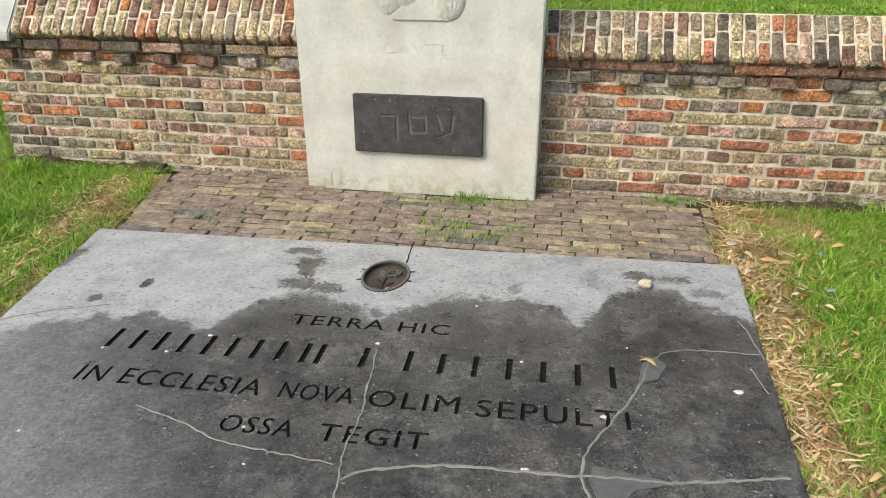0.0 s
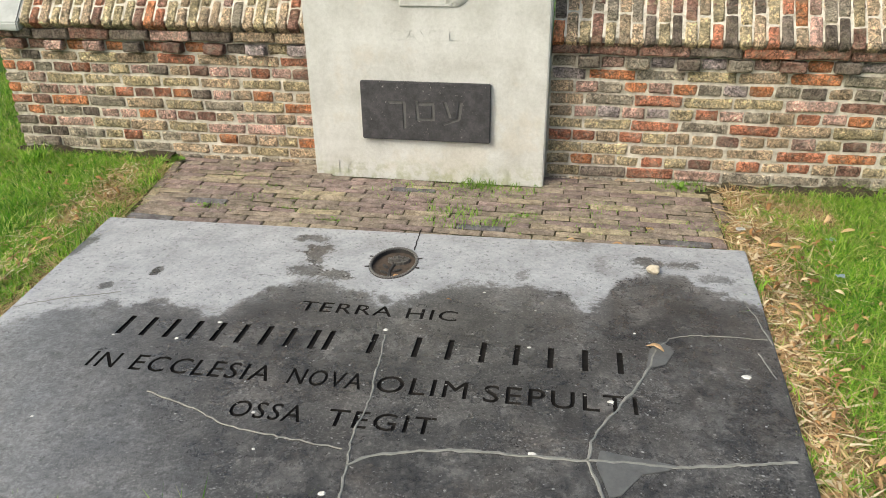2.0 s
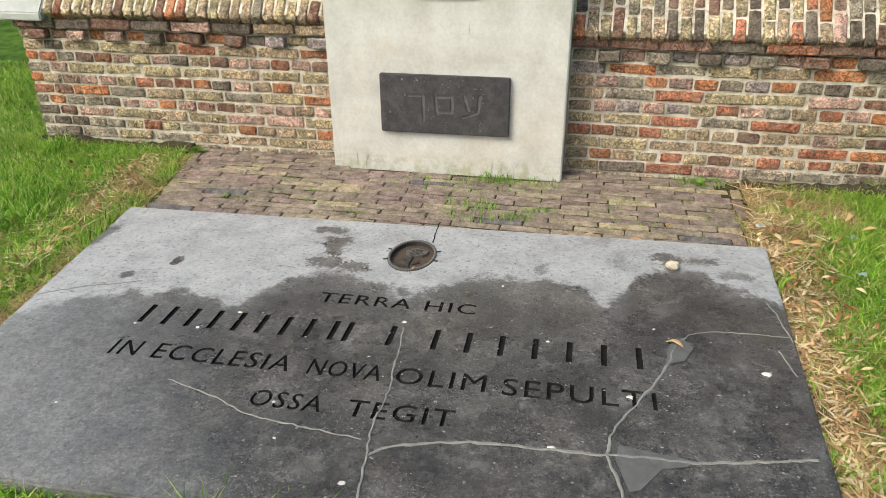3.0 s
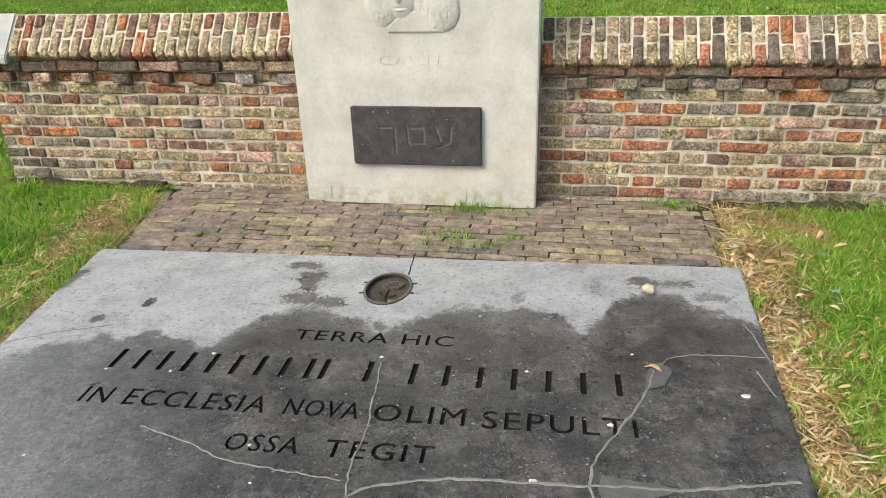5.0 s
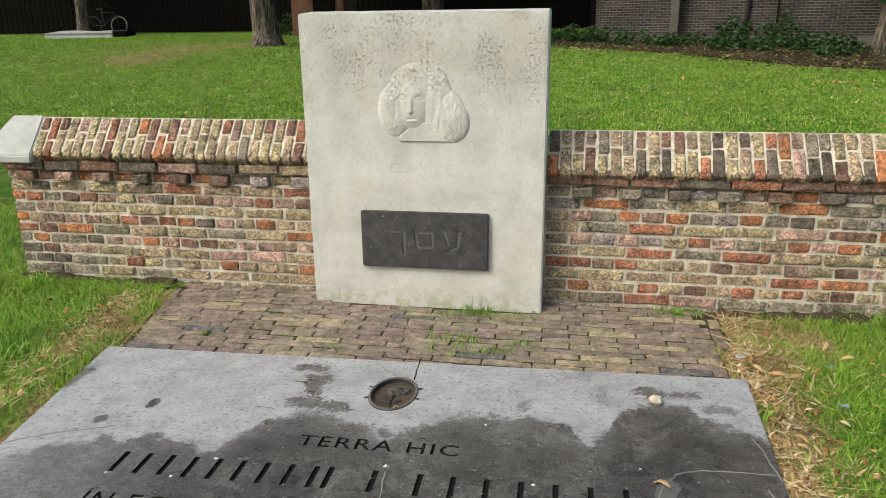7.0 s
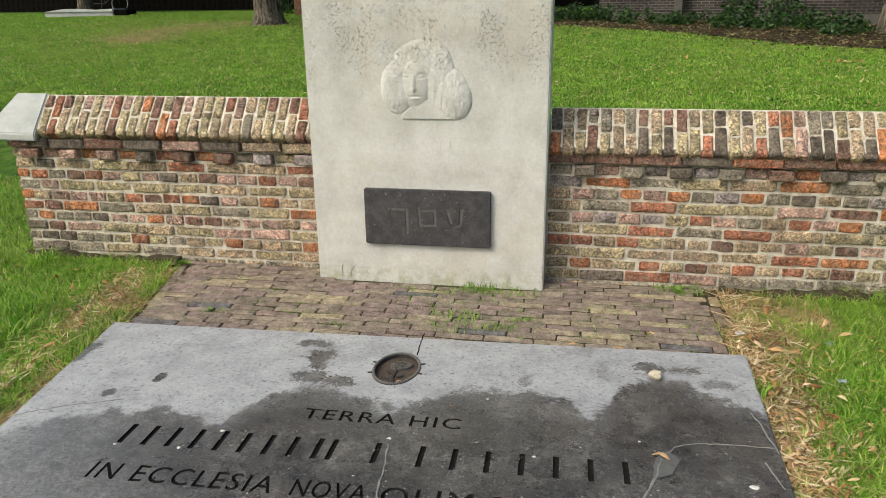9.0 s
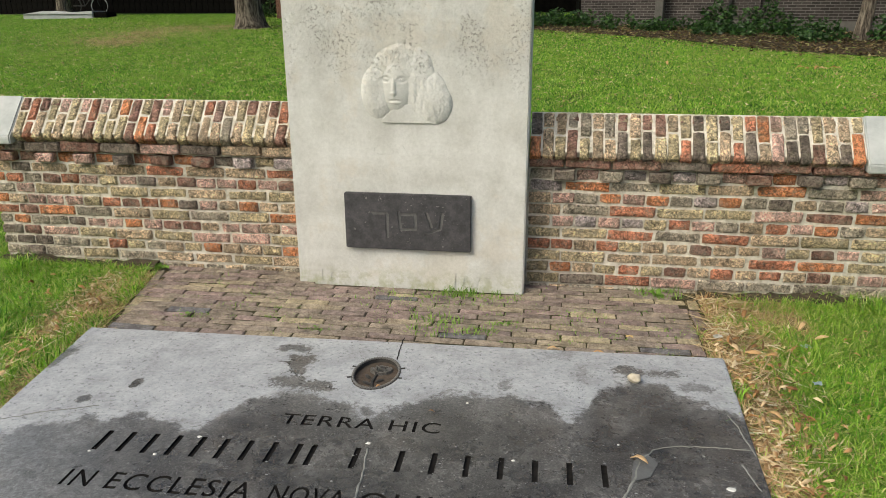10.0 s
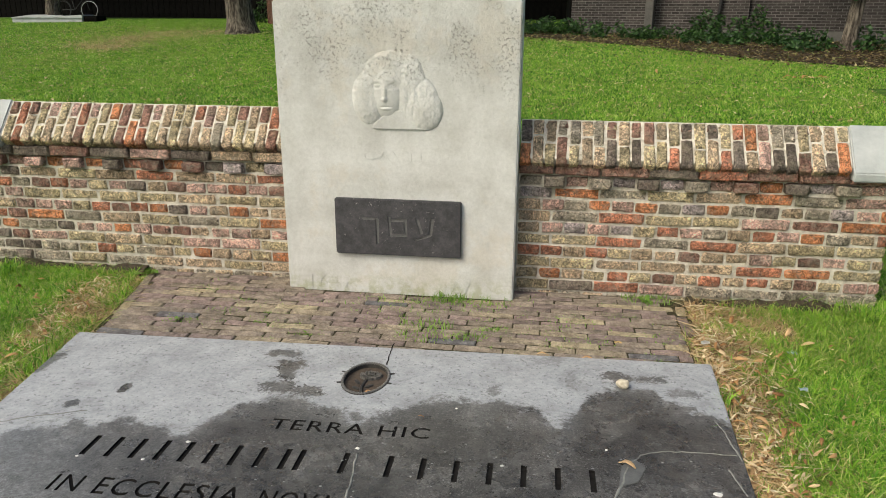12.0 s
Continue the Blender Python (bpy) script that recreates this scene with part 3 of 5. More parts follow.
# ---- portrait relief, one plain mesh ----
def build_relief():
    def bump(x, z, cx, cz, rx, rz, h, turn=0.0):
        c, s = math.cos(turn), math.sin(turn)
        dx, dz = x - cx, z - cz
        u, w = (dx * c + dz * s) / rx, (-dx * s + dz * c) / rz
        q = 1 - u * u - w * w
        return (h * math.sqrt(q) if h > 0.012 else h * q) if q > 0 else 0.0

    def height(x, z):
        hair = max(bump(x, z, 0.530, 1.020, 0.135, 0.125, 0.018), bump(x, z, 0.425, 0.935, 0.077, 0.120, 0.021), bump(x, z, 0.685, 0.885, 0.080, 0.092, 0.027), bump(x, z, 0.612, 0.985, 0.076, 0.145, 0.020), bump(x, z, 0.660, 0.920, 0.086, 0.110, 0.023))
        face = bump(x, z, 0.508, 0.962, 0.074, 0.118, 0.027)
        neck = 0.012 if 0.797 < z < 0.880 and 0.445 + max(0.0, z - 0.815) * 1.1 < x < 0.70 else 0.0
        h = max(hair, face, neck)
        if face > 0.011 and face >= hair - 0.006:
            h += bump(x, z, 0.503, 0.955, 0.012, 0.046, 0.007) + bump(x, z, 0.502, 0.930, 0.019, 0.012, 0.005) + bump(x, z, 0.503, 1.020, 0.065, 0.030, 0.002)
            h -= bump(x, z, 0.468, 0.992, 0.026, 0.017, 0.005) + bump(x, z, 0.540, 0.988, 0.026, 0.017, 0.005)
            h += bump(x, z, 0.468, 0.991, 0.016, 0.008, 0.004) + bump(x, z, 0.540, 0.987, 0.016, 0.008, 0.004)
            h += bump(x, z, 0.506, 0.888, 0.028, 0.007, 0.004) - bump(x, z, 0.506, 0.899, 0.034, 0.004, 0.004)
        elif hair > 0.002:
            curl = noise.noise(Vector((x * 45, z * 30, 1.0))) * 0.0025 + noise.noise(Vector((x * 110, z * 90, 5.0))) * 0.0018
            h += curl * min(1, hair / 0.008)
        return h

    nx, nz, x0, x1, z0, z1 = 170, 150, 0.32, 0.80, 0.775, 1.165
    bm = bmesh.new()
    vs = {}
    for j in range(nz + 1):
        for i in range(nx + 1):
            x, z = x0 + (x1 - x0) * i / nx, z0 + (z1 - z0) * j / nz
            vs[i, j] = bm.verts.new((x, 0.004 - height(x, z) * 0.9, z))
    for j in range(nz):
        for i in range(nx):
            q = (vs[i, j], vs[i + 1, j], vs[i + 1, j + 1], vs[i, j + 1])
            if min(v.co.y for v in q) < 0.0035:
                bm.faces.new(q)
    bmesh.ops.delete(bm, geom=[v for v in bm.verts if not v.link_faces], context="VERTS")
    for f in bm.faces:
        f.smooth = True
    ob = new("portrait_relief", mesh_of("portrait_relief", bm, M_LIME))
    ob.parent = stele
    return tagged(ob, "weathered limestone portrait relief")


build_relief()


# ---- grave slab ----
SLAB_Z = 0.03


def build_slab():
    bm = prism([(-0.668, -0.692), (1.886, -0.600), (1.815, -2.12), (-0.445, -2.19)], "z", -0.10, SLAB_Z)
    bmesh.ops.bevel(bm, geom=bm.edges[:], offset=0.006, segments=2, affect="EDGES")
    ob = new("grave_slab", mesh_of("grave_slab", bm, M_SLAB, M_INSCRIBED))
    cut = bmesh.new()

    def line(words, x0, x1, y0, y1, cap):
        turn = math.atan2(y1 - y0, x1 - x0)
        merge(cut, lettering(words, 0, math.hypot(x1 - x0, y1 - y0), 0, cap, 0.007), Matrix.Translation((x0, y0, SLAB_Z)) @ Matrix.Rotation(turn, 4, "Z"))

    line("TERRA HIC", 0.388, 0.905, -1.284, -1.269, 0.060)
    line("IN ECCLESIA", -0.113, 0.440, -1.678, -1.662, 0.074)
    line("NOVA", 0.494, 0.705, -1.661, -1.655, 0.072)
    line("OLIM", 0.745, 0.995, -1.656, -1.647, 0.074)
    line("SEPULTI", 1.040, 1.444, -1.650, -1.637, 0.074)
    line("OSSA", 0.391, 0.590, -1.818, -1.812, 0.066)
    line("TEGIT", 0.655, 0.937, -1.811, -1.802, 0.066)
    # the name, as plain upright bars of the letters' height
    for count, x0, x1 in ((9, -0.115, 0.500), (2, 0.545, 0.680), (7, 0.815, 1.405)):
        for i in range(count):
            x = x0 + (x1 - x0) * i / (count - 1)
            y = -1.508 + (x + 0.126) * 0.029
            merge(cut, prism([(x - 0.0085, y), (x + 0.0085, y), (x + 0.0065, y + 0.104), (x - 0.0105, y + 0.104)], "z", SLAB_Z - 0.007, SLAB_Z + 0.007))
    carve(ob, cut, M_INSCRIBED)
    # the oval hollow of the seal
    oval = [(0.615 + 0.088 * math.cos(a * math.tau / 48), -0.910 + 0.125 * math.sin(a * math.tau / 48)) for a in range(48)]
    carve(ob, prism(oval, "z", SLAB_Z - 0.022, SLAB_Z + 0.02), M_DIRT)
    return tagged(ob, "blue-grey limestone grave slab with carved Latin lines, half wet, lying before the gravestone", "grave slab")


slab = build_slab()


# ---- paving ----
def build_paving():
    rng = random.Random(11)
    bed = prism([(-0.80, 0.135), (1.90, 0.135), (1.90, -0.30), (1.84, -0.30), (1.84, -0.602), (-0.64, -0.69)], "z", -0.08, -0.0005)
    pave = new("pavement", mesh_of("pavement", bed, M_JOINT))
    tagged(pave, "small brick paving with weeds in its joints between slab and wall", "paving", kind="structure")
    full = [worn_brick("paver", 0.2000, 0.0430, 0.05, s + 300, M_PAVE, 0.004) for s in range(8)]
    half = [worn_brick("paver", 0.098, 0.0425, 0.05, s + 330, M_PAVE, 0.004) for s in range(4)]
    pitch = 0.0508
    row = 0
    y = 0.105
    while y > -0.66:
        left = -0.742 + (0.135 - y) * 0.19 + rng.uniform(-0.008, 0.008)
        right = 1.835
        x = left - (0.101 if row % 2 else 0.0) - rng.uniform(0.0, 0.045)
        while x < right - 0.05:
            x_mid = x + 0.101
            sag = 0.012 * math.sin(x_mid * 2.1 + 0.6) * (1 if y < -0.1 else 0.4)
            limit = -0.690 + (x_mid + 0.668) * 0.0360 + 0.012
            inside_stele = 0.08 < x_mid < 1.02 and y > -0.02
            short = x < left - 0.05
            mesh, length = (rng.choice(half), 0.101) if short else (rng.choice(full), 0.202)
            px = left + 0.050 if short else x_mid
            if x + 0.202 > right:
                sx = (right - x) / 0.202
                px = x + (right - x) / 2
            else:
                sx = 1.0
            if not inside_stele and y + sag - 0.024 > limit and sx > 0.2:
                m = pose(px, y + sag + rng.uniform(-0.0022, 0.0022), -0.0195 + rng.uniform(-0.0025, 0.003), rng.uniform(-3, 3), rng.uniform(-1.2, 1.2), rng.uniform(-1.4, 1.4) + (180 if rng.random() < 0.5 else 0))
                piece("paver", mesh, pave, m @ Matrix.Diagonal((sx * rng.uniform(0.96, 1.0), rng.uniform(0.93, 1.07), 1, 1)))
            x += 0.202
        y -= pitch
        row += 1
    piece("paver", half[0], pave, pose(1.866, -0.020, -0.019, 0, 0, 88))
    piece("paver", full[1], pave, pose(1.862, -0.190, -0.019, 1, 0, 93))
    for i in range(4):
        piece("paver", full[i + 2], pave, pose(-0.757 + 0.049 * i, 0.015 - 0.202 * i, -0.020, 1, 0, 104 + (1, -2, 1, 0)[i]))


build_paving()


# ---- slab details ----
def ribbon(points, width, z, seed, thick=0.002):
    """A thin uneven strip along a line, slightly proud of the stone."""
    rng = random.Random(seed)
    dense = []
    for (ax, ay), (bx, by) in zip(points, points[1:]):
        n = max(2, int(math.hypot(bx - ax, by - ay) / 0.018))
        for i in range(n):
            t = i / n
            dense.append(Vector((ax + (bx - ax) * t + rng.uniform(-0.003, 0.003), ay + (by - ay) * t + rng.uniform(-0.003, 0.003), z)))
    dense.append(Vector((*points[-1], z)))
    bm = bmesh.new()
    last = None
    for i, p in enumerate(dense):
        q = dense[min(i + 1, len(dense) - 1)] - dense[max(i - 1, 0)]
        side = Vector((-q.y, q.x, 0)).normalized() * width * rng.uniform(0.35, 0.7)
        up = Vector((0, 0, thick))
        row = [bm.verts.new(p + side * 1.2), bm.verts.new(p + side * 0.7 + up), bm.verts.new(p - side * 0.7 + up), bm.verts.new(p - side * 1.2)]
        if last:
            for a in range(3):
                bm.faces.new((last[a], last[a + 1], row[a + 1], row[a]))
        last = row
    return bm


CRACKS = [
    ([(0.756, -1.943), (0.785, -1.912), (0.83, -1.888), (0.973, -1.849), (1.164, -1.837), (1.317, -1.829), (1.40, -1.822), (1.517, -1.820), (1.66, -1.785), (1.80, -1.752)], 0.013),
    ([(0.785, -2.13), (0.768, -2.02), (0.756, -1.943), (0.738, -1.827), (0.742, -1.75), (0.744, -1.686), (0.728, -1.58), (0.720, -1.48), (0.705, -1.383)], 0.009),
    ([(1.38, -2.10), (1.354, -1.959), (1.317, -1.829), (1.325, -1.76), (1.344, -1.708), (1.427, -1.553), (1.478, -1.440), (1.509, -1.33)], 0.011),
    ([(1.509, -1.33), (1.55, -1.262), (1.622, -1.231), (1.74, -1.222), (1.84, -1.220)], 0.005),
    ([(0.135, -1.759), (0.28, -1.80), (0.415, -1.857), (0.56, -1.872), (0.728, -1.889)], 0.007),
]
for number, (line_points, wide) in enumerate(CRACKS):
    part("crack_filling", ribbon(line_points, wide * 0.55, SLAB_Z + 0.0006, number + 5), M_FILL, slab, "pale grey mortar filling a crack")
part("mortar_patch", prism([(1.335, -1.838), (1.345, -1.79), (1.52, -1.812), (1.50, -1.832), (1.44, -1.855), (1.39, -1.93), (1.365, -1.94)], "z", SLAB_Z - 0.001, SLAB_Z + 0.0022), M_PATCH, slab, "smooth dark grey mortar patch")
part("mortar_patch", prism([(1.475, -1.43), (1.53, -1.40), (1.56, -1.33), (1.53, -1.28), (1.49, -1.33)], "z", SLAB_Z - 0.001, SLAB_Z + 0.0022), M_PATCH, slab, "smooth dark grey mortar patch")
part("joint", ribbon([(0.655, -0.607), (0.660, -0.70), (0.668, -0.800)], 0.004, SLAB_Z + 0.0006, 77, 0.001), M_INSCRIBED, slab, "fine dark joint in the stone")
for number, line_points in enumerate(([(1.815, -1.02), (1.835, -1.12), (1.85, -1.25)], [(1.80, -1.30), (1.825, -1.42)], [(-0.55, -1.42), (-0.42, -1.34), (-0.25, -1.27)])):
    part("scratch", ribbon(line_points, 0.004, SLAB_Z + 0.0006, 60 + number, 0.001), M_FILL, slab, "thin scratch in the stone")


def blob(cx, cy, rx, ry, z, h, seed, n=12):
    rng = random.Random(seed)
    bm = bmesh.new()
    ring = []
    for i in range(n):
        a = math.tau * i / n
        k = rng.uniform(0.7, 1.15)
        ring.append((cx + rx * k * math.cos(a), cy + ry * k * math.sin(a)))
    low = [bm.verts.new((x, y, z)) for x, y in ring]
    top = [bm.verts.new((cx + (x - cx) * 0.7, cy + (y - cy) * 0.7, z + h)) for x, y in ring]
    bm.faces.new(top)
    for i in range(n):
        j = (i + 1) % n
        bm.faces.new((low[i], low[j], top[j], top[i]))
    bmesh.ops.recalc_face_normals(bm, faces=bm.faces[:])
    return bm


M_WHITE = plain_stone("white speck", (0.5, 0.49, 0.46), (0.75, 0.74, 0.7), 80, 0.8)
M_SHELL = plain_stone("fossil speck", (0.2, 0.2, 0.2), (0.34, 0.34, 0.33), 80, 0.7)
for number, (x, y, r) in enumerate(((1.744, -1.421, 0.017), (1.374, -1.595, 0.012), (0.171, -1.396, 0.010), (0.699, -1.352, 0.011), (1.143, -1.376, 0.008), (0.082, -1.503, 0.008),
                                    (1.184, -1.828, 0.013), (0.458, -1.795, 0.008), (0.969, -1.073, 0.006), (-0.122, -1.517, 0.007), (0.515, -1.925, 0.006), (1.452, -1.248, 0.006), (0.727, -2.036, 0.012), (-0.106, -1.907, 0.007))):
    spot = new("white_speck", mesh_of("white_speck", blob(x, y, r * 0.8, r * 0.62, SLAB_Z, 0.002, number), M_WHITE))
    tagged(spot, "small whitish fleck stuck on the wet slab", "fleck", "flecks on the slab")


def build_specks():
    """Small pale fossils that stand out of the worn stone."""
    rng = random.Random(21)
    verts, faces = [], []
    for _ in range(900):
        x, y = rng.uniform(-0.42, 1.78), rng.uniform(-2.1, -1.15)
        r = rng.choice((0.0012, 0.0018, 0.0018, 0.0026, 0.004))
        a = rng.uniform(0, math.tau)
        k = len(verts)
        for i in range(5):
            b = a + math.tau * i / 5
            verts.append((x + r * math.cos(b) * rng.uniform(0.6, 1.4), y + r * math.sin(b) * rng.uniform(0.5, 1.1), SLAB_Z + 0.0006))
        verts.append((x, y, SLAB_Z + 0.0014))
        faces += [(k + i, k + (i + 1) % 5, k + 5) for i in range(5)]
    me = bpy.data.meshes.new("fossil_specks")
    me.from_pydata(verts, [], faces)
    me.materials.append(M_SHELL)
    ob = new("fossil_specks", me)
    ob.parent = slab
    tagged(ob, "tiny pale fossil flecks in the stone", kind="stuff")


build_specks()


# ---- oval seal ----
def build_seal():
    cx, cy, rx, ry = 0.615, -0.910, 0.086, 0.122
    floor = prism([(cx + rx * math.cos(a * math.tau / 40), cy + ry * math.sin(a * math.tau / 40)) for a in range(40)], "z", SLAB_Z - 0.021, SLAB_Z - 0.014)
    seal = new("seal", mesh_of("seal", floor, M_DIRT))
    tagged(seal, "sunken oval bronze seal with beaded rim and rose", "seal")
    rim = bmesh.new()
    last = None
    first = None
    for i in range(60):
        a = math.tau * i / 60
        row = []
        for k, h in ((0.90, -0.016), (0.925, 0.000), (0.985, 0.002), (1.01, 0.0005)):
            row.append(rim.verts.new((cx + rx * k * math.cos(a), cy + ry * k * math.sin(a), SLAB_Z + h)))
        if last:
            for q in range(3):
                rim.faces.new((last[q], last[q + 1], row[q + 1], row[q]))
        first = first or row
        last = row
    for q in range(3):
        rim.faces.new((last[q], last[q + 1], first[q + 1], first[q]))
    bmesh.ops.recalc_face_normals(rim, faces=rim.faces[:])
    part("rim", rim, M_BRONZE, seal, "dark bronze rim")
    bm = bmesh.new()
    bmesh.ops.create_icosphere(bm, subdivisions=1, radius=0.0062)
    bead = mesh_of("bead", bm, plain_stone("worn bronze", (0.05, 0.047, 0.044), (0.20, 0.19, 0.18), 90, 0.35))
    for i in range(54):
        a = math.tau * i / 54
        piece("bead", bead, seal, pose(cx + rx * 0.955 * math.cos(a), cy + ry * 0.955 * math.sin(a), SLAB_Z + 0.002))
    petal = bmesh.new()
    bmesh.ops.create_uvsphere(petal, u_segments=8, v_segments=5, radius=1.0)
    petal_mesh = mesh_of("petal", petal, M_BRONZE)
    rose = plain_stone("rubbed bronze", (0.04, 0.036, 0.032), (0.15, 0.14, 0.13), 70, 0.4)
    for number, (r, lo, hi, up) in enumerate(((0.036, 175, 380, 0.000), (0.034, 200, 345, 0.014), (0.024, 150, 395, 0.006), (0.013, 0, 330, 0.008))):
        arc = [(cx + 0.008 + r * math.cos(radians(lo + (hi - lo) * i / 9)), cy + 0.046 + up + r * 0.95 * math.sin(radians(lo + (hi - lo) * i / 9))) for i in range(10)]
        part("petal", ribbon(arc, 0.0085, SLAB_Z - 0.014, 31 + number, 0.010), rose, seal)
    part("stem", ribbon([(cx, cy + 0.01), (cx - 0.006, cy - 0.03), (cx + 0.004, cy - 0.09)], 0.010, SLAB_Z - 0.014, 3, 0.006), M_BRONZE, seal)
    for i, (dx, dy, turn) in enumerate(((-0.030, -0.010, 130), (0.020, -0.035, 40), (-0.024, -0.055, 150))):
        piece("leaf", petal_mesh, seal, pose(cx + dx, cy + dy, SLAB_Z - 0.012, 0, 0, turn) @ Matrix.Diagonal((0.020, 0.008, 0.005, 1)))
    for a in (20, 165, 200, -12):
        x, y = cx + rx * 1.08 * math.cos(radians(a)), cy + ry * 1.08 * math.sin(radians(a))
        bm = box(-0.010, 0.010, -0.004, 0.004, -0.002, 0.003, 0.001, 1)
        bm.transform(pose(x, y, SLAB_Z, 0, 0, a))
        part("tab", bm, M_BRONZE, seal)


build_seal()


def build_pebble():
    bm = bmesh.new()
    bmesh.ops.create_icosphere(bm, subdivisions=3, radius=1.0)
    for v in bm.verts:
        v.co = Vector((v.co.x * 0.024, v.co.y * 0.020, v.co.z * 0.016)) * (1 + 0.25 * noise.noise(v.co * 1.6))
        v.co += Vector((1.536, -0.838, SLAB_Z + 0.014))
    ob = new("pebble", mesh_of("pebble", bm, M_PEBBLE))
    tagged(ob, "pale rounded pebble laid on the grave slab", "pebble")


build_pebble()


# ---- plants, leaves ----
def leaf_material(name, stops, island=False, rough=0.6, world_tint=None):
    b = Mat(name, rough, spec=0.3)
    if not island:
        b.shift()
    col = b.ramp(b.island() if island else b.rand(), stops)
    col = b.mix(1.0, col, b.ramp(b.noise(60 if not island else 3.0, 4, 0.6), [(0.3, 0.7), (0.7, 1.2)]), "MULTIPLY")
    if world_tint:
        geo = b.geo().outputs["Position"]
        n = b.t.nodes.new("ShaderNodeTexNoise")
        n.inputs["Scale"].default_value, n.inputs["Detail"].default_value = world_tint[0], 4.0
        b.put(n.inputs["Vector"], geo)
        col = b.mix(b.math("MULTIPLY", b.step(n.outputs["Fac"], 0.45, 0.65), world_tint[1]), col, world_tint[2])
    b.base(col)
    thin = b.t.nodes.new("ShaderNodeBsdfTranslucent")
    b.put(thin.inputs["Color"], col)
    both = b.t.nodes.new("ShaderNodeMixShader")
    both.inputs[0].default_value = 0.26
    b.t.links.new(b.bsdf.outputs[0], both.inputs[1])
    b.t.links.new(thin.outputs[0], both.inputs[2])
    b.t.links.new(both.outputs[0], b.t.nodes["Material Output"].inputs["Surface"])
    return b.m


M_GRASS = leaf_material("lawn grass", [(0.0, (0.035, 0.12, 0.009)), (0.3, (0.13, 0.34, 0.018)), (0.8, (0.34, 0.54, 0.055)), (1.0, (0.66, 0.62, 0.28))], True, 0.6, (0.7, 0.2, (0.32, 0.41, 0.075)))
M_STRAW = leaf_material("dry straw", [(0.0, (0.34, 0.23, 0.10)), (0.5, (0.54, 0.40, 0.20)), (1.0, (0.66, 0.55, 0.33))], True, 0.7)
M_WEED = leaf_material("green weed", [(0.0, (0.13, 0.27, 0.035)), (1.0, (0.30, 0.45, 0.09))], True, 0.5)
M_LEAF = leaf_material("fallen leaf", [(0.0, (0.22, 0.11, 0.045)), (0.35, (0.50, 0.27, 0.11)), (0.7, (0.66, 0.42, 0.20)), (1.0, (0.76, 0.62, 0.40))])
M_IVY = leaf_material("dark foliage", [(0.0, (0.015, 0.04, 0.012)), (0.6, (0.035, 0.085, 0.02)), (1.0, (0.07, 0.14, 0.035))], True, 0.45)
M_CROWN = leaf_material("tree foliage", [(0.0, (0.04, 0.08, 0.02)), (0.6, (0.06, 0.12, 0.03)), (1.0, (0.10, 0.17, 0.04))], True, 0.5)


def inside(poly, x, y):
    """Which of the points lie in a closed outline."""
    hit = np.zeros(len(x), bool)
    for (ax, ay), (bx, by) in zip(poly, poly[1:] + poly[:1]):
        cross = ((ay > y) != (by > y)) & (x < (bx - ax) * (y - ay) / (by - ay + 1e-12) + ax)
        hit ^= cross
    return hit


def blades(name, x, y, length, width, seed, material, label, lean=0.45, lift=0.0):
    """Grass as one mesh: each blade a bent, tapering strip of three triangles."""
    rng = np.random.default_rng(seed)
    n = len(x)
    z = np.where(y < 0.6, 0.0, 0.042 * (y - 0.6)) - 0.012 + lift
    a = rng.uniform(0, 2 * np.pi, n)
    tilt = rng.normal(0, lean, (n, 2))
    l = length * rng.uniform(0.5, 1.25, n)
    w = width * rng.uniform(0.6, 1.2, n)
    side = np.stack((np.cos(a), np.sin(a)), 1) * w[:, None] / 2
    base = np.stack((x, y), 1)
    mid = base + tilt * l[:, None] * 0.4
    tip = base + tilt * l[:, None] * 1.2
    up = 1 / np.sqrt(1 + (tilt ** 2).sum(1))
    co = np.empty((n, 5, 3), np.float32)
    co[:, 0, :2], co[:, 0, 2] = base - side, z
    co[:, 1, :2], co[:, 1, 2] = base + side, z
    co[:, 2, :2], co[:, 2, 2] = mid + side * 0.8, z + l * up * 0.55
    co[:, 3, :2], co[:, 3, 2] = mid - side * 0.8, z + l * up * 0.55
    co[:, 4, :2], co[:, 4, 2] = tip, z + l * up * 0.9
    k = np.arange(n, dtype=np.int32)[:, None] * 5
    loops = np.concatenate((k, k + 1, k + 2, k + 3, k + 3, k + 2, k + 4), 1).ravel()
    starts = (np.arange(n, dtype=np.int32)[:, None] * 7 + np.array([[0, 4]], np.int32)).ravel()
    me = bpy.data.meshes.new(name)
    me.vertices.add(n * 5)
    me.vertices.foreach_set("co", co.ravel())
    me.loops.add(n * 7)
    me.loops.foreach_set("vertex_index", loops.astype(np.int32))
    me.polygons.add(n * 2)
    me.polygons.foreach_set("loop_start", starts)
    me.update(calc_edges=True)
    me.validate()
    me.materials.append(material)
    return tagged(new(name, me), label, "grass", kind="stuff")


def patch_noise(x, y, scale, seed):
    """A smooth field between -1 and 1."""
    f = np.zeros(len(x))
    rng = np.random.default_rng(seed)
    for _ in range(7):
        kx, ky, p = rng.normal(0, scale), rng.normal(0, scale), rng.uniform(0, 6.28)
        f += np.sin(kx * x + ky * y + p)
    return f / 4


SLAB_OUT = [(-0.665, -0.692), (1.880, -0.600), (1.812, -2.115), (-0.440, -2.185)]
PAVE_OUT = [(-0.80, 0.30), (1.90, 0.30), (1.90, -0.30), (1.84, -0.30), (1.84, -0.60), (-0.66, -0.69)]


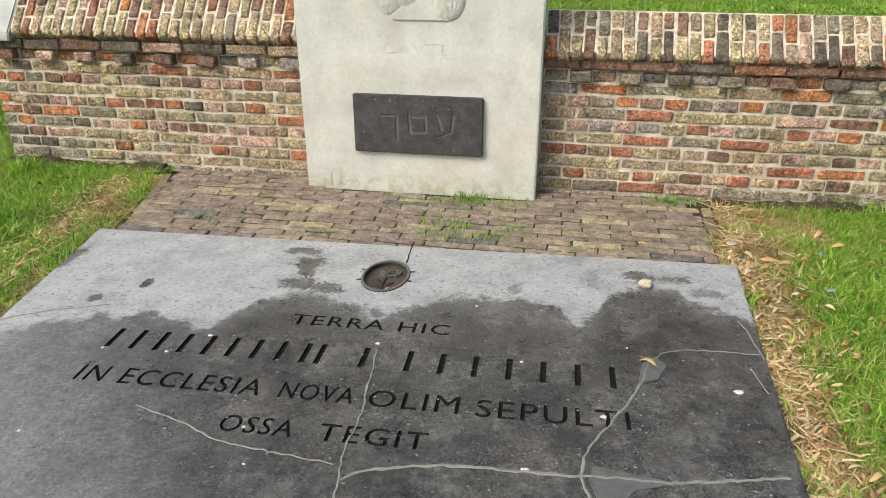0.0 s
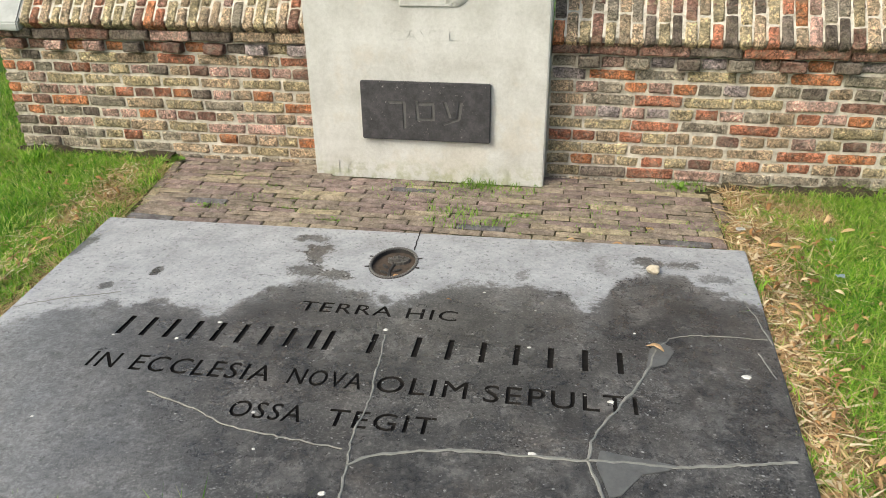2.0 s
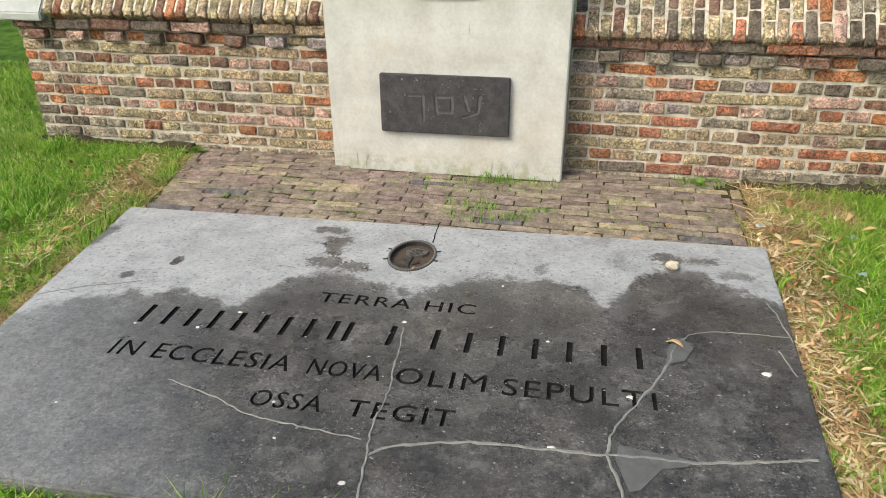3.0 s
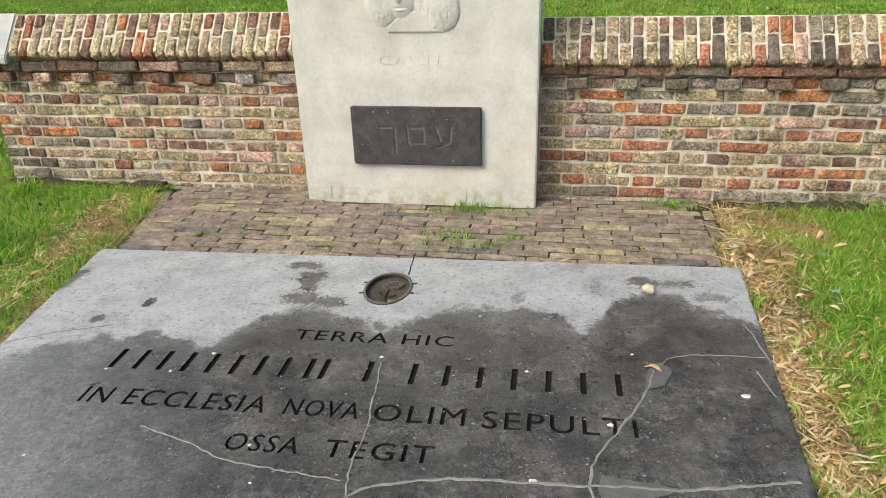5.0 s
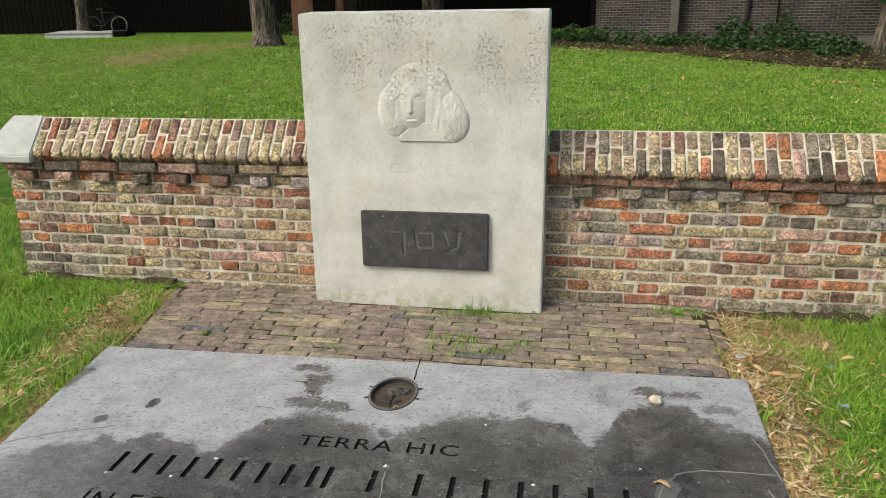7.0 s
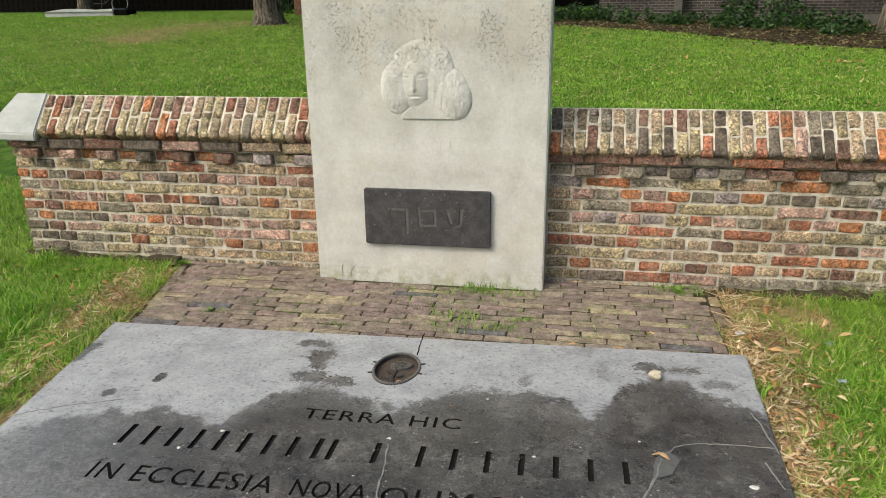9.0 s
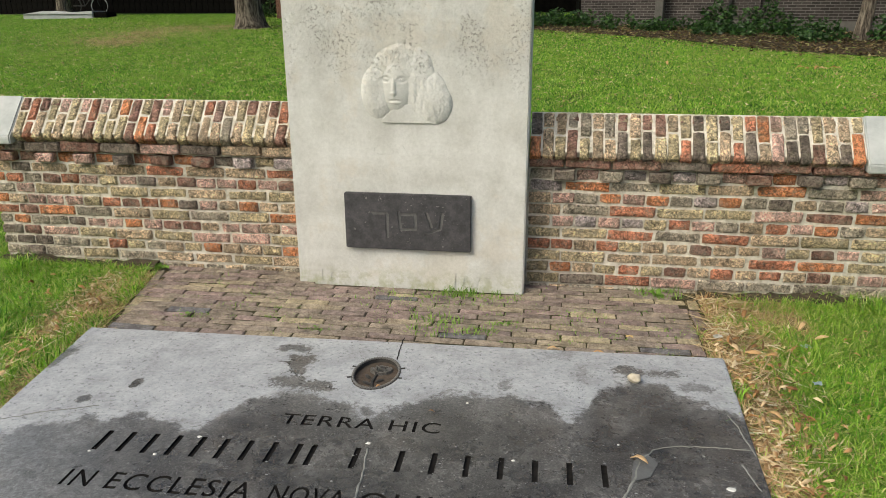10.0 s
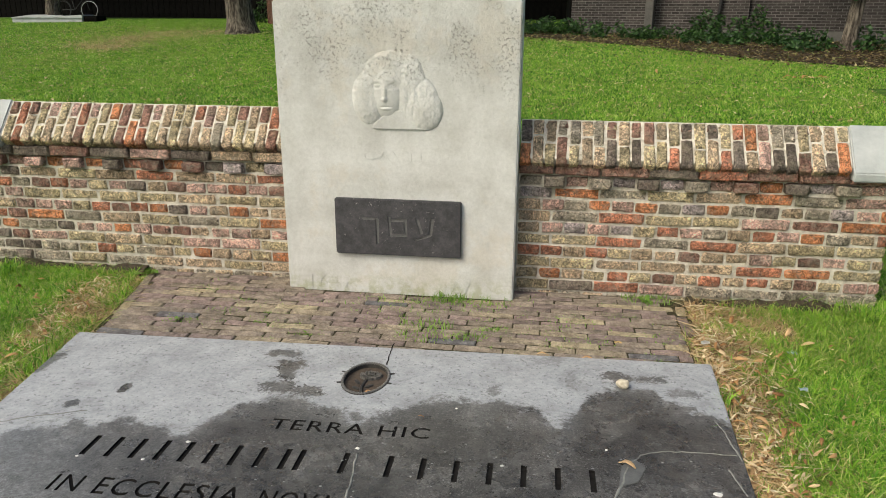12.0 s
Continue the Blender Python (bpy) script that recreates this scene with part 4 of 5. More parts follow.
def front_lawn():
    rng = np.random.default_rng(5)
    gx, gy, sx, sy, tx, ty = [], [], [], [], [], []
    for x0, x1, y0, y1, dense in ((-2.2, -0.40, -2.4, 0.16, 30000), (1.78, 3.3, -2.4, 0.16, 30000), (-0.45, 1.85, -2.5, -2.15, 20000), (-5.0, -1.70, 0.16, 1.6, 9000), (2.74, 4.2, 0.16, 1.6, 9000), (-3.2, -2.2, -2.4, 0.16, 6000)):
        n = int((x1 - x0) * (y1 - y0) * dense)
        x, y = rng.uniform(x0, x1, n), rng.uniform(y0, y1, n)
        edge = np.minimum(np.abs(x - 1.85), np.minimum(np.abs(x + 0.72 - 0.1 * (y + 0.7)), np.abs(y - 0.135) * 1.2 + 0.05))
        keep = ~inside(SLAB_OUT, x, y) & ~inside(PAVE_OUT, x, y)
        near = np.where(x > 1, x - 1.86, -0.58 - x - 0.12 * (y + 1.4))
        wide = np.where(x > 1, np.where(y > -0.45, 0.45, np.where(y > -1.15, 0.24, 0.10)) + 0.13 * patch_noise(x, y, 4.0, 3), 0.05 + 0.05 * patch_noise(x, y, 5.0, 4) + np.where((y > -0.78) & (y < -0.1), 0.20, 0.02))
        bare = (near < wide) & (y > -2.1) & (y < 0.16)
        bare |= (patch_noise(x, y, 6.0, 8) > 1.15)
        green = keep & ((~bare & (rng.random(n) < 0.9)) | (bare & (rng.random(n) < np.where(patch_noise(x, y, 9.0, 21) > 0.15, 0.5, 0.07))))
        green &= ~((y > 0.08) & (y < 0.135) & (rng.random(n) < 0.7))
        dry = keep & bare & (rng.random(n) < 0.45) | keep & ~bare & (rng.random(n) < 0.09)
        tall = green & (patch_noise(x, y, 6.0, 12) > 0.45) & (rng.random(n) < 0.5)
        gx.append(x[green & ~tall]), gy.append(y[green & ~tall]), sx.append(x[dry]), sy.append(y[dry]), tx.append(x[tall]), ty.append(y[tall])
    blades("grass", np.concatenate(gx), np.concatenate(gy), 0.054, 0.0048, 1, M_GRASS, "short uneven green lawn grass round the grave", 0.8)
    blades("tall_grass", np.concatenate(tx), np.concatenate(ty), 0.090, 0.0056, 2, M_GRASS, "longer bright green grass tufts round the grave", 0.55)
    blades("straw", np.concatenate(sx), np.concatenate(sy), 0.055, 0.0038, 3, M_STRAW, "dry yellow straw and dead grass beside the slab", 1.7)


BED = [(-1.5, 18.4), (0.6, 16.9), (3.3, 14.5), (5.1, 11.8), (6.3, 10.9), (9.5, 9.2), (14.0, 8.0), (14.0, 13.2), (12.0, 14.0), (0.0, 20.0), (-1.5, 21.0)]


def trodden(x, y):
    """How worn the far lawn is along the path that leads to the large tree: 0 to about 1."""
    along = np.clip((y - 10.6) / 2.5, 0, 1) * np.clip((19.4 - y) / 1.2, 0, 1)
    across = np.exp(-((x + 9.4 + 0.3 * np.sin(y * 0.9)) / (0.7 + 0.09 * (y - 10))) ** 2)
    return along * across * (0.75 + 0.55 * patch_noise(x, y, 2.2, 5))


def back_lawn():
    rng = np.random.default_rng(9)
    for y0, y1, dens, wide in ((4.4, 8, 3000, 0.0085), (8, 12, 1700, 0.0105), (12, 17, 900, 0.014), (17, 25, 450, 0.019)):
        x0, x1 = -1.0 - 0.95 * y1, 2.2 + 0.42 * y1
        n = int((x1 - x0) * (y1 - y0) * dens)
        x, y = rng.uniform(x0, x1, n), rng.uniform(y0, y1, n)
        keep = ~inside(BED, x, y)
        keep &= rng.random(n) > trodden(x, y) * 0.95
        blades("grass", x[keep], y[keep], 0.042, wide, int(y0), M_GRASS, "mown green lawn behind the wall", 0.6)
    n = 60000
    x, y = rng.uniform(-12.6, -6.2, n), rng.uniform(10.5, 19.4, n)
    keep = rng.random(n) < trodden(x, y)
    blades("straw", x[keep], y[keep], 0.07, 0.008, 13, M_STRAW, "dry worn strip of grass near the tree", 1.5)
    n = 9000
    x, y = rng.uniform(-14, 7, n), rng.uniform(5, 20, n)
    keep = ~inside(BED, x, y)
    blades("leaf_litter", x[keep], y[keep], 0.035, 0.030, 14, M_STRAW, "small pale leaves scattered over the lawn", 1.8, 0.03)


def earth_strip(outline):
    bm = prism(outline, "z", -0.05, -0.005)
    ob = new("bare_earth", mesh_of("bare_earth", bm, M_STRIP))
    tagged(ob, "bare brown earth under dry straw beside the slab", "ground", kind="structure")


M_STRIP = plain_stone("strawy earth", (0.09, 0.063, 0.036), (0.33, 0.235, 0.125), 25, 1.0, 0.8, 0.1)
def strip_litter():
    """Broken leaves and husks strewn over the dry strips."""
    rng = np.random.default_rng(41)
    ys = rng.uniform(-2.1, 0.08, 1300)
    x = np.concatenate((1.86 + np.abs(rng.normal(0, 0.12, 1300)) * np.clip(1.5 + 0.55 * ys, 0.5, 1.2), -0.70 - np.abs(rng.normal(0, 0.13, 700))))
    y = np.concatenate((ys, rng.uniform(-1.5, 0.0, 700)))
    x = np.where(x < 0, x - (y + 1.5) * 0.10, x)
    keep = ~inside(SLAB_OUT, x, y) & ~inside(PAVE_OUT, x, y)
    blades("leaf_litter", x[keep], y[keep], 0.026, 0.011, 42, M_CHAFF, "broken tan leaves and husks strewn beside the slab", 2.2, 0.022)


M_CHAFF = leaf_material("tan chaff", [(0.0, (0.16, 0.095, 0.045)), (0.3, (0.52, 0.33, 0.16)), (0.65, (0.68, 0.52, 0.30)), (1.0, (0.80, 0.72, 0.52))], True, 0.7)
strip_litter()
earth_strip([(1.905, 0.132), (2.42, 0.132), (2.36, -0.25), (2.20, -0.45), (2.14, -0.75), (2.03, -1.05), (1.98, -1.30), (1.90, -1.80), (1.90, -2.3), (1.70, -2.3), (1.75, -0.62), (1.844, -0.60), (1.844, -0.304), (1.905, -0.30)])
earth_strip([(-0.83, 0.132), (-1.75, 0.132), (-1.72, 0.06), (-1.0, 0.05), (-0.86, -0.12), (-0.92, -0.35), (-0.97, -0.62), (-0.78, -0.90), (-0.64, -1.40), (-0.52, -2.2), (-0.30, -2.2), (-0.55, -0.72), (-0.67, -0.66)])


def wall_foot(x0, x1, seed):
    """Uneven ridge of soil and crumbled mortar along the wall's foot."""
    rng = random.Random(seed)
    bm = bmesh.new()
    rows = []
    for i in range(int((x1 - x0) / 0.025) + 1):
        x = x0 + 0.025 * i
        h = 0.014 + 0.012 * math.sin(x * 9 + seed) + rng.uniform(0, 0.014)
        rows.append([bm.verts.new((x, 0.045 + rng.uniform(-0.02, 0.02), -0.012)), bm.verts.new((x, 0.092 + rng.uniform(-0.01, 0.01), h * 0.8)),
                     bm.verts.new((x, 0.132, h)), bm.verts.new((x, 0.132, -0.03))])
    for a, b in zip(rows, rows[1:]):
        for k in range(3):
            bm.faces.new((a[k], b[k], b[k + 1], a[k + 1]))
    ob = new("bare_earth", mesh_of("bare_earth", bm, M_FOOT))
    tagged(ob, "dark crumbled soil along the foot of the brick wall", "ground", kind="structure")


M_FOOT = plain_stone("crumbled soil", (0.022, 0.018, 0.013), (0.11, 0.09, 0.06), 40, 1.0, 0.8, 0.1)
wall_foot(-1.74, -0.80, 3)
wall_foot(1.91, 2.76, 5)
front_lawn()
back_lawn()


def leaf_mesh(seed):
    rng = random.Random(seed)
    bm = bmesh.new()
    n = 6
    rows = []
    for i in range(n + 1):
        t = i / n
        w = 0.15 * math.sin(math.pi * min(1, t * 0.95 + 0.03)) ** 0.8
        z = 0.14 * math.sin(t * math.pi * 1.3) + rng.uniform(-0.02, 0.02)
        y = 0.06 * math.sin(t * 3 + seed)
        rows.append([bm.verts.new((t - 0.5, y + k * w, z + 0.25 * abs(k) * w + rng.uniform(-0.02, 0.03))) for k in (-1, 0, 1)])
    for a, b in zip(rows, rows[1:]):
        for k in range(2):
            bm.faces.new((a[k], a[k + 1], b[k + 1], b[k]))
    bmesh.ops.remove_doubles(bm, verts=bm.verts[:], dist=0.002)
    bmesh.ops.solidify(bm, geom=bm.faces[:], thickness=0.012)
    for f in bm.faces:
        f.smooth = True
    return mesh_of("fallen_leaf", bm, M_LEAF)


def scatter_leaves():
    rng = random.Random(17)
    meshes = [leaf_mesh(s) for s in range(6)]
    spots = [(2.025, -0.858), (1.989, -0.835), (1.945, -0.842), (1.986, -0.791), (2.052, -0.788), (1.973, -0.977), (2.037, -0.94), (2.063, -0.138), (2.217, -0.506), (2.39, -0.386),
             (2.13, -1.169), (2.259, -0.878), (2.39, -0.497), (2.167, -0.851), (1.928, -1.233), (2.036, -1.216), (2.181, -0.547), (1.986, -0.612),
             (-0.939, -0.609), (-0.844, -0.816), (-0.791, -0.934), (-0.755, -1.063), (-0.804, -1.089), (-0.717, -1.129), (-1.085, -0.643), (-0.853, -0.633), (-0.693, -0.749), (-0.688, -0.559), (-1.256, -0.592), (-1.28, -0.25)]
    for _ in range(120):
        y = rng.uniform(-1.75, -0.40)
        spots.append((1.89 + abs(rng.gauss(0, 0.15)) * (1.0 if y > -1.15 else 0.6), y))
    for _ in range(30):
        spots.append((rng.uniform(2.1, 3.1), rng.uniform(-1.9, -0.1)))
    for _ in range(40):
        y = rng.uniform(-1.55, -0.35)
        spots.append((-0.70 - abs(rng.gauss(0, 0.16)) - (y + 1.5) * 0.10, y))
    for _ in range(24):
        spots.append((rng.uniform(-2.2, -0.9), rng.uniform(-1.0, 0.0)))
    for x, y in spots:
        size = rng.choice((0.020, 0.026, 0.032, 0.038, 0.055)) * rng.uniform(0.85, 1.15)
        ob = new("fallen_leaf", rng.choice(meshes))
        ob.matrix_basis = pose(x, y, 0.016 + rng.uniform(0, 0.014), rng.uniform(-50, 50), rng.uniform(-20, 20), rng.uniform(0, 360)) @ Matrix.Diagonal((size, size, size, 1))
        tagged(ob, "dry curled brown leaf lying in the grass", "leaf", "fallen leaves in the grass")
    for x, y, size, turn in ((1.505, -1.322, 0.062, 150), (0.640, -0.985, 0.035, 60), (0.690, -0.945, 0.030, 40), (0.860, -1.145, 0.020, 10), (1.42, -0.585, 0.05, 170), (1.25, -0.575, 0.05, 20)):
        ob = new("fallen_leaf", meshes[int(size * 1000) % 6])
        ob.matrix_basis = pose(x, y, SLAB_Z + (0.004 if y < -1 else 0.0) + (-0.012 if 0.6 < x < 0.7 else 0.0) + (-0.02 if y > -0.59 else 0), 0, 0, turn) @ Matrix.Diagonal((size, size, size, 1))
        tagged(ob, "dry orange-brown leaf lying on the stone", "leaf", "fallen leaves on stone")


scatter_leaves()


def build_scrap(x, y, z, size, seed, material, label):
    """A crumpled scrap: a small bent sheet with thickness."""
    rng = random.Random(seed)
    bm = bmesh.new()
    grid = [[bm.verts.new((x + (i - 2) * size * 0.25 + rng.uniform(-1, 1) * size * 0.06, y + (j - 1.5) * size * 0.2 + rng.uniform(-1, 1) * size * 0.06, z + rng.uniform(0.0, 0.3) * size)) for i in range(5)] for j in range(4)]
    for j in range(3):
        for i in range(4):
            bm.faces.new((grid[j][i], grid[j][i + 1], grid[j + 1][i + 1], grid[j + 1][i]))
    bmesh.ops.solidify(bm, geom=bm.faces[:], thickness=0.0012)
    tagged(new("scrap", mesh_of("scrap", bm, material)), label, "litter")


M_BLUE = plain_stone("faded blue paper", (0.30, 0.40, 0.46), (0.48, 0.56, 0.60), 60, 0.7)
M_TAN = plain_stone("yellow filter paper", (0.55, 0.38, 0.12), (0.75, 0.58, 0.28), 60, 0.7)
build_scrap(2.223, -0.444, 0.022, 0.035, 1, M_BLUE, "faded blue paper scrap caught in the grass")
build_scrap(2.172, -0.755, 0.024, 0.030, 2, M_BLUE, "faded blue paper scrap caught in the grass")
build_scrap(1.902, -0.397, 0.020, 0.034, 3, M_WHITE, "crumpled white scrap beside the brick paving")
build_scrap(1.554, -0.414, 0.007, 0.030, 4, M_TAN, "small yellow stub lying on the brick paving")


def far_leaves():
    """A dry fallen sprig and single pale leaves on the lawn behind the wall."""
    rng = random.Random(29)
    mesh = leaf_mesh(8)
    for k in range(14):
        x, y = (5.05 + rng.uniform(-0.25, 0.25), 8.8 + rng.uniform(-0.09, 0.09)) if k < 11 else ((2.92, 9.37), (1.9, 7.0), (-2.6, 8.2))[k - 11]
        size = rng.uniform(0.09, 0.15)
        ob = new("fallen_leaf", mesh)
        ob.matrix_basis = pose(x, y, ground_z(x, y) + 0.035, rng.uniform(-40, 40), rng.uniform(-20, 20), rng.uniform(0, 360)) @ Matrix.Diagonal((size, size, size, 1))
        tagged(ob, "large pale dry leaf lying on the mown lawn", "leaf", "fallen leaves on the lawn")


far_leaves()


def tuft(bm, x, y, count, high, spread, seed, wide=0.004, z=0.0):
    rng = random.Random(seed)
    for _ in range(count):
        a = rng.uniform(0, math.tau)
        r = spread * math.sqrt(rng.random()) * 0.5
        px, py = x + r * math.cos(a) * 1.4, y + r * math.sin(a) * 0.7
        lean = Vector((rng.gauss(0, 0.5), rng.gauss(0, 0.5), 1)).normalized() * high * rng.uniform(0.4, 1.1)
        b = rng.uniform(0, math.tau)
        side = Vector((math.cos(b), math.sin(b), 0)) * wide / 2
        p = Vector((px, py, z - 0.008))
        mid = p + Vector((lean.x * 0.35, lean.y * 0.35, lean.z * 0.6))
        v = [bm.verts.new(p - side), bm.verts.new(p + side), bm.verts.new(mid + side), bm.verts.new(mid - side), bm.verts.new(p + lean)]
        bm.faces.new(v[:4])
        bm.faces.new((v[3], v[2], v[4]))


weeds = bmesh.new()
for number, (x, y, count, high, spread) in enumerate((
        (0.798, -0.040, 45, 0.075, 0.07), (0.775, -0.075, 30, 0.045, 0.12), (0.972, -0.055, 40, 0.050, 0.13), (0.925, -0.125, 30, 0.035, 0.12), (0.560, -0.165, 50, 0.035, 0.20), (0.660, -0.170, 40, 0.03, 0.16),
        (0.742, -0.364, 40, 0.055, 0.10), (0.770, -0.463, 45, 0.045, 0.12), (0.947, -0.458, 24, 0.05, 0.06), (1.032, -0.356, 20, 0.035, 0.06), (1.348, -0.376, 26, 0.03, 0.12), (1.16, -0.29, 24, 0.025, 0.16),
        (-0.179, -0.330, 26, 0.03, 0.09), (-0.348, -0.455, 30, 0.025, 0.07), (0.258, -0.500, 26, 0.025, 0.07), (0.086, -0.415, 20, 0.022, 0.10), (1.725, 0.085, 40, 0.065, 0.10), (1.534, -0.174, 36, 0.025, 0.20),
        (1.364, -0.212, 24, 0.028, 0.10), (1.743, -0.354, 24, 0.03, 0.10), (0.323, -0.305, 14, 0.02, 0.08), (0.391, -0.03, 14, 0.025, 0.05), (1.46, -0.407, 16, 0.03, 0.08), (1.1, -0.12, 20, 0.02, 0.15), (0.15, -0.2, 20, 0.02, 0.10), (-0.05, -0.23, 20, 0.025, 0.12))):
    tuft(weeds, x, y, int(count * 3.0), min(high, 0.055) * 0.95, spread * 1.7, number + 40)
weed_rng = random.Random(6)
for number in range(150):
    tuft(weeds, weed_rng.uniform(-0.5, 1.8), weed_rng.uniform(-0.58, 0.08), weed_rng.randint(10, 34), weed_rng.uniform(0.012, 0.028), weed_rng.uniform(0.03, 0.12), number + 400, 0.003)
tagged(new("paving_weeds", mesh_of("paving_weeds", weeds, M_WEED)), "small green grass tufts growing in the paving joints", "weeds", kind="stuff")


def weed_leaf(seed):
    rng = random.Random(seed)
    bm = bmesh.new()
    rise = rng.uniform(0.3, 0.8)
    pts = [(0.0, 0.03, 0.0), (0.35, 0.22, rise * 0.4), (0.7, 0.24, rise * 0.6), (1.0, 0.02, rise * 0.55)]
    left = [bm.verts.new((t, w, h + 0.06)) for t, w, h in pts]
    right = [bm.verts.new((t, -w, h + 0.06)) for t, w, h in pts]
    mid = [bm.verts.new((t, 0, h)) for t, w, h in pts]
    for k in range(3):
        bm.faces.new((left[k], mid[k], mid[k + 1], left[k + 1]))
        bm.faces.new((mid[k], right[k], right[k + 1], mid[k + 1]))
    return mesh_of("leaf", bm, M_WEED)


weed_leaves = [weed_leaf(s) for s in range(4)]


def broadleaf(x, y, size, seed):
    rng = random.Random(seed)
    weed = new("weed")
    weed.matrix_basis = pose(x, y, -0.004)
    tagged(weed, "broad-leaved green weed rooted in a joint by the wall", "weed", "broad-leaved weeds")
    for i in range(11):
        k = size * rng.uniform(0.6, 1.15)
        piece("leaf", rng.choice(weed_leaves), weed, pose(0, 0, 0, 0, rng.uniform(-20, 15), 360 * i / 11 + rng.uniform(-12, 12)) @ Matrix.Diagonal((k, k, k, 1)))


broadleaf(-0.795, 0.075, 0.075, 1)
broadleaf(-0.36, -0.47, 0.030, 2)
broadleaf(0.26, -0.51, 0.025, 3)
broadleaf(1.72, 0.07, 0.045, 4)
broadleaf(1.04, -0.36, 0.028, 5)


# ---- background: bed, yard wall, fence, trees ----
M_EARTH = plain_stone("bare earth", (0.025, 0.019, 0.013), (0.08, 0.058, 0.037), 9, 1.0, 0.8, 0.1)


def bark_material():
    b = Mat("furrowed bark", 0.95, spec=0.15)
    ridge = b.noise(16, 7, 0.75, stretch=(1, 1, 0.14))
    col = b.ramp(ridge, [(0.40, (0.035, 0.029, 0.023)), (0.5, (0.12, 0.10, 0.08)), (0.60, (0.25, 0.215, 0.17))])
    b.base(col).bump(ridge, 1.0, 0.06)
    return b.m


M_BARK = bark_material()
M_CONCRETE = plain_stone("grey concrete", (0.06, 0.058, 0.053), (0.115, 0.11, 0.10), 6, 0.9)
# the fence's deep shade is put into this near-black colour
M_NEAR_BLACK = plain_stone("near-black boards", (0.004, 0.004, 0.004), (0.010, 0.009, 0.008), 9, 1.0, 0.4, 0.03)
M_MARBLE = plain_stone("pale grey marble", (0.42, 0.43, 0.44), (0.62, 0.63, 0.64), 5, 0.5)
M_STEEL = plain_stone("pale painted steel", (0.35, 0.35, 0.36), (0.5, 0.5, 0.5), 40, 0.4)
M_RUBBER = plain_stone("black rubber", (0.01, 0.01, 0.01), (0.025, 0.025, 0.025), 60, 0.8)


def yard_brick_material():
    b = Mat("grey yard brick", 0.95, spec=0.2)
    n = b.t.nodes.new("ShaderNodeTexBrick")
    n.inputs["Scale"].default_value = 1.0
    n.inputs["Brick Width"].default_value, n.inputs["Row Height"].default_value, n.inputs["Mortar Size"].default_value = 0.21, 0.068, 0.007
    n.inputs["Color1"].default_value, n.inputs["Color2"].default_value, n.inputs["Mortar"].default_value = (0.030, 0.026, 0.025, 1), (0.060, 0.051, 0.048, 1), (0.13, 0.123, 0.117, 1)
    n.inputs["Bias"].default_value = -0.1
    m = b.t.nodes.new("ShaderNodeMapping")
    m.inputs["Rotation"].default_value = (radians(90), 0, 0)
    b.put(m.inputs["Vector"], b.coord)
    b.put(n.inputs["Vector"], m.outputs[0])
    col = b.mix(1.0, n.outputs["Color"], b.ramp(b.noise(1.1, 6, 0.7), [(0.3, 0.6), (0.7, 1.3)]), "MULTIPLY")
    b.base(col).bump(n.outputs["Fac"], -0.5, 0.008).bump(b.noise(30, 4, 0.7), 0.5, 0.006)
    return b.m


bed_bm = bmesh.new()
bed_bm.faces.new([bed_bm.verts.new((x, y, ground_z(x, y) + 0.012)) for x, y in BED])
bed_bm.normal_update()
if bed_bm.faces[:][0].normal.z < 0:
    bmesh.ops.reverse_faces(bed_bm, faces=bed_bm.faces[:])
tagged(new("planting_bed", mesh_of("planting_bed", bed_bm, M_EARTH)), "bare earth strip with fallen leaves under the yard wall", "ground", kind="structure")

M_YARD = yard_brick_material()


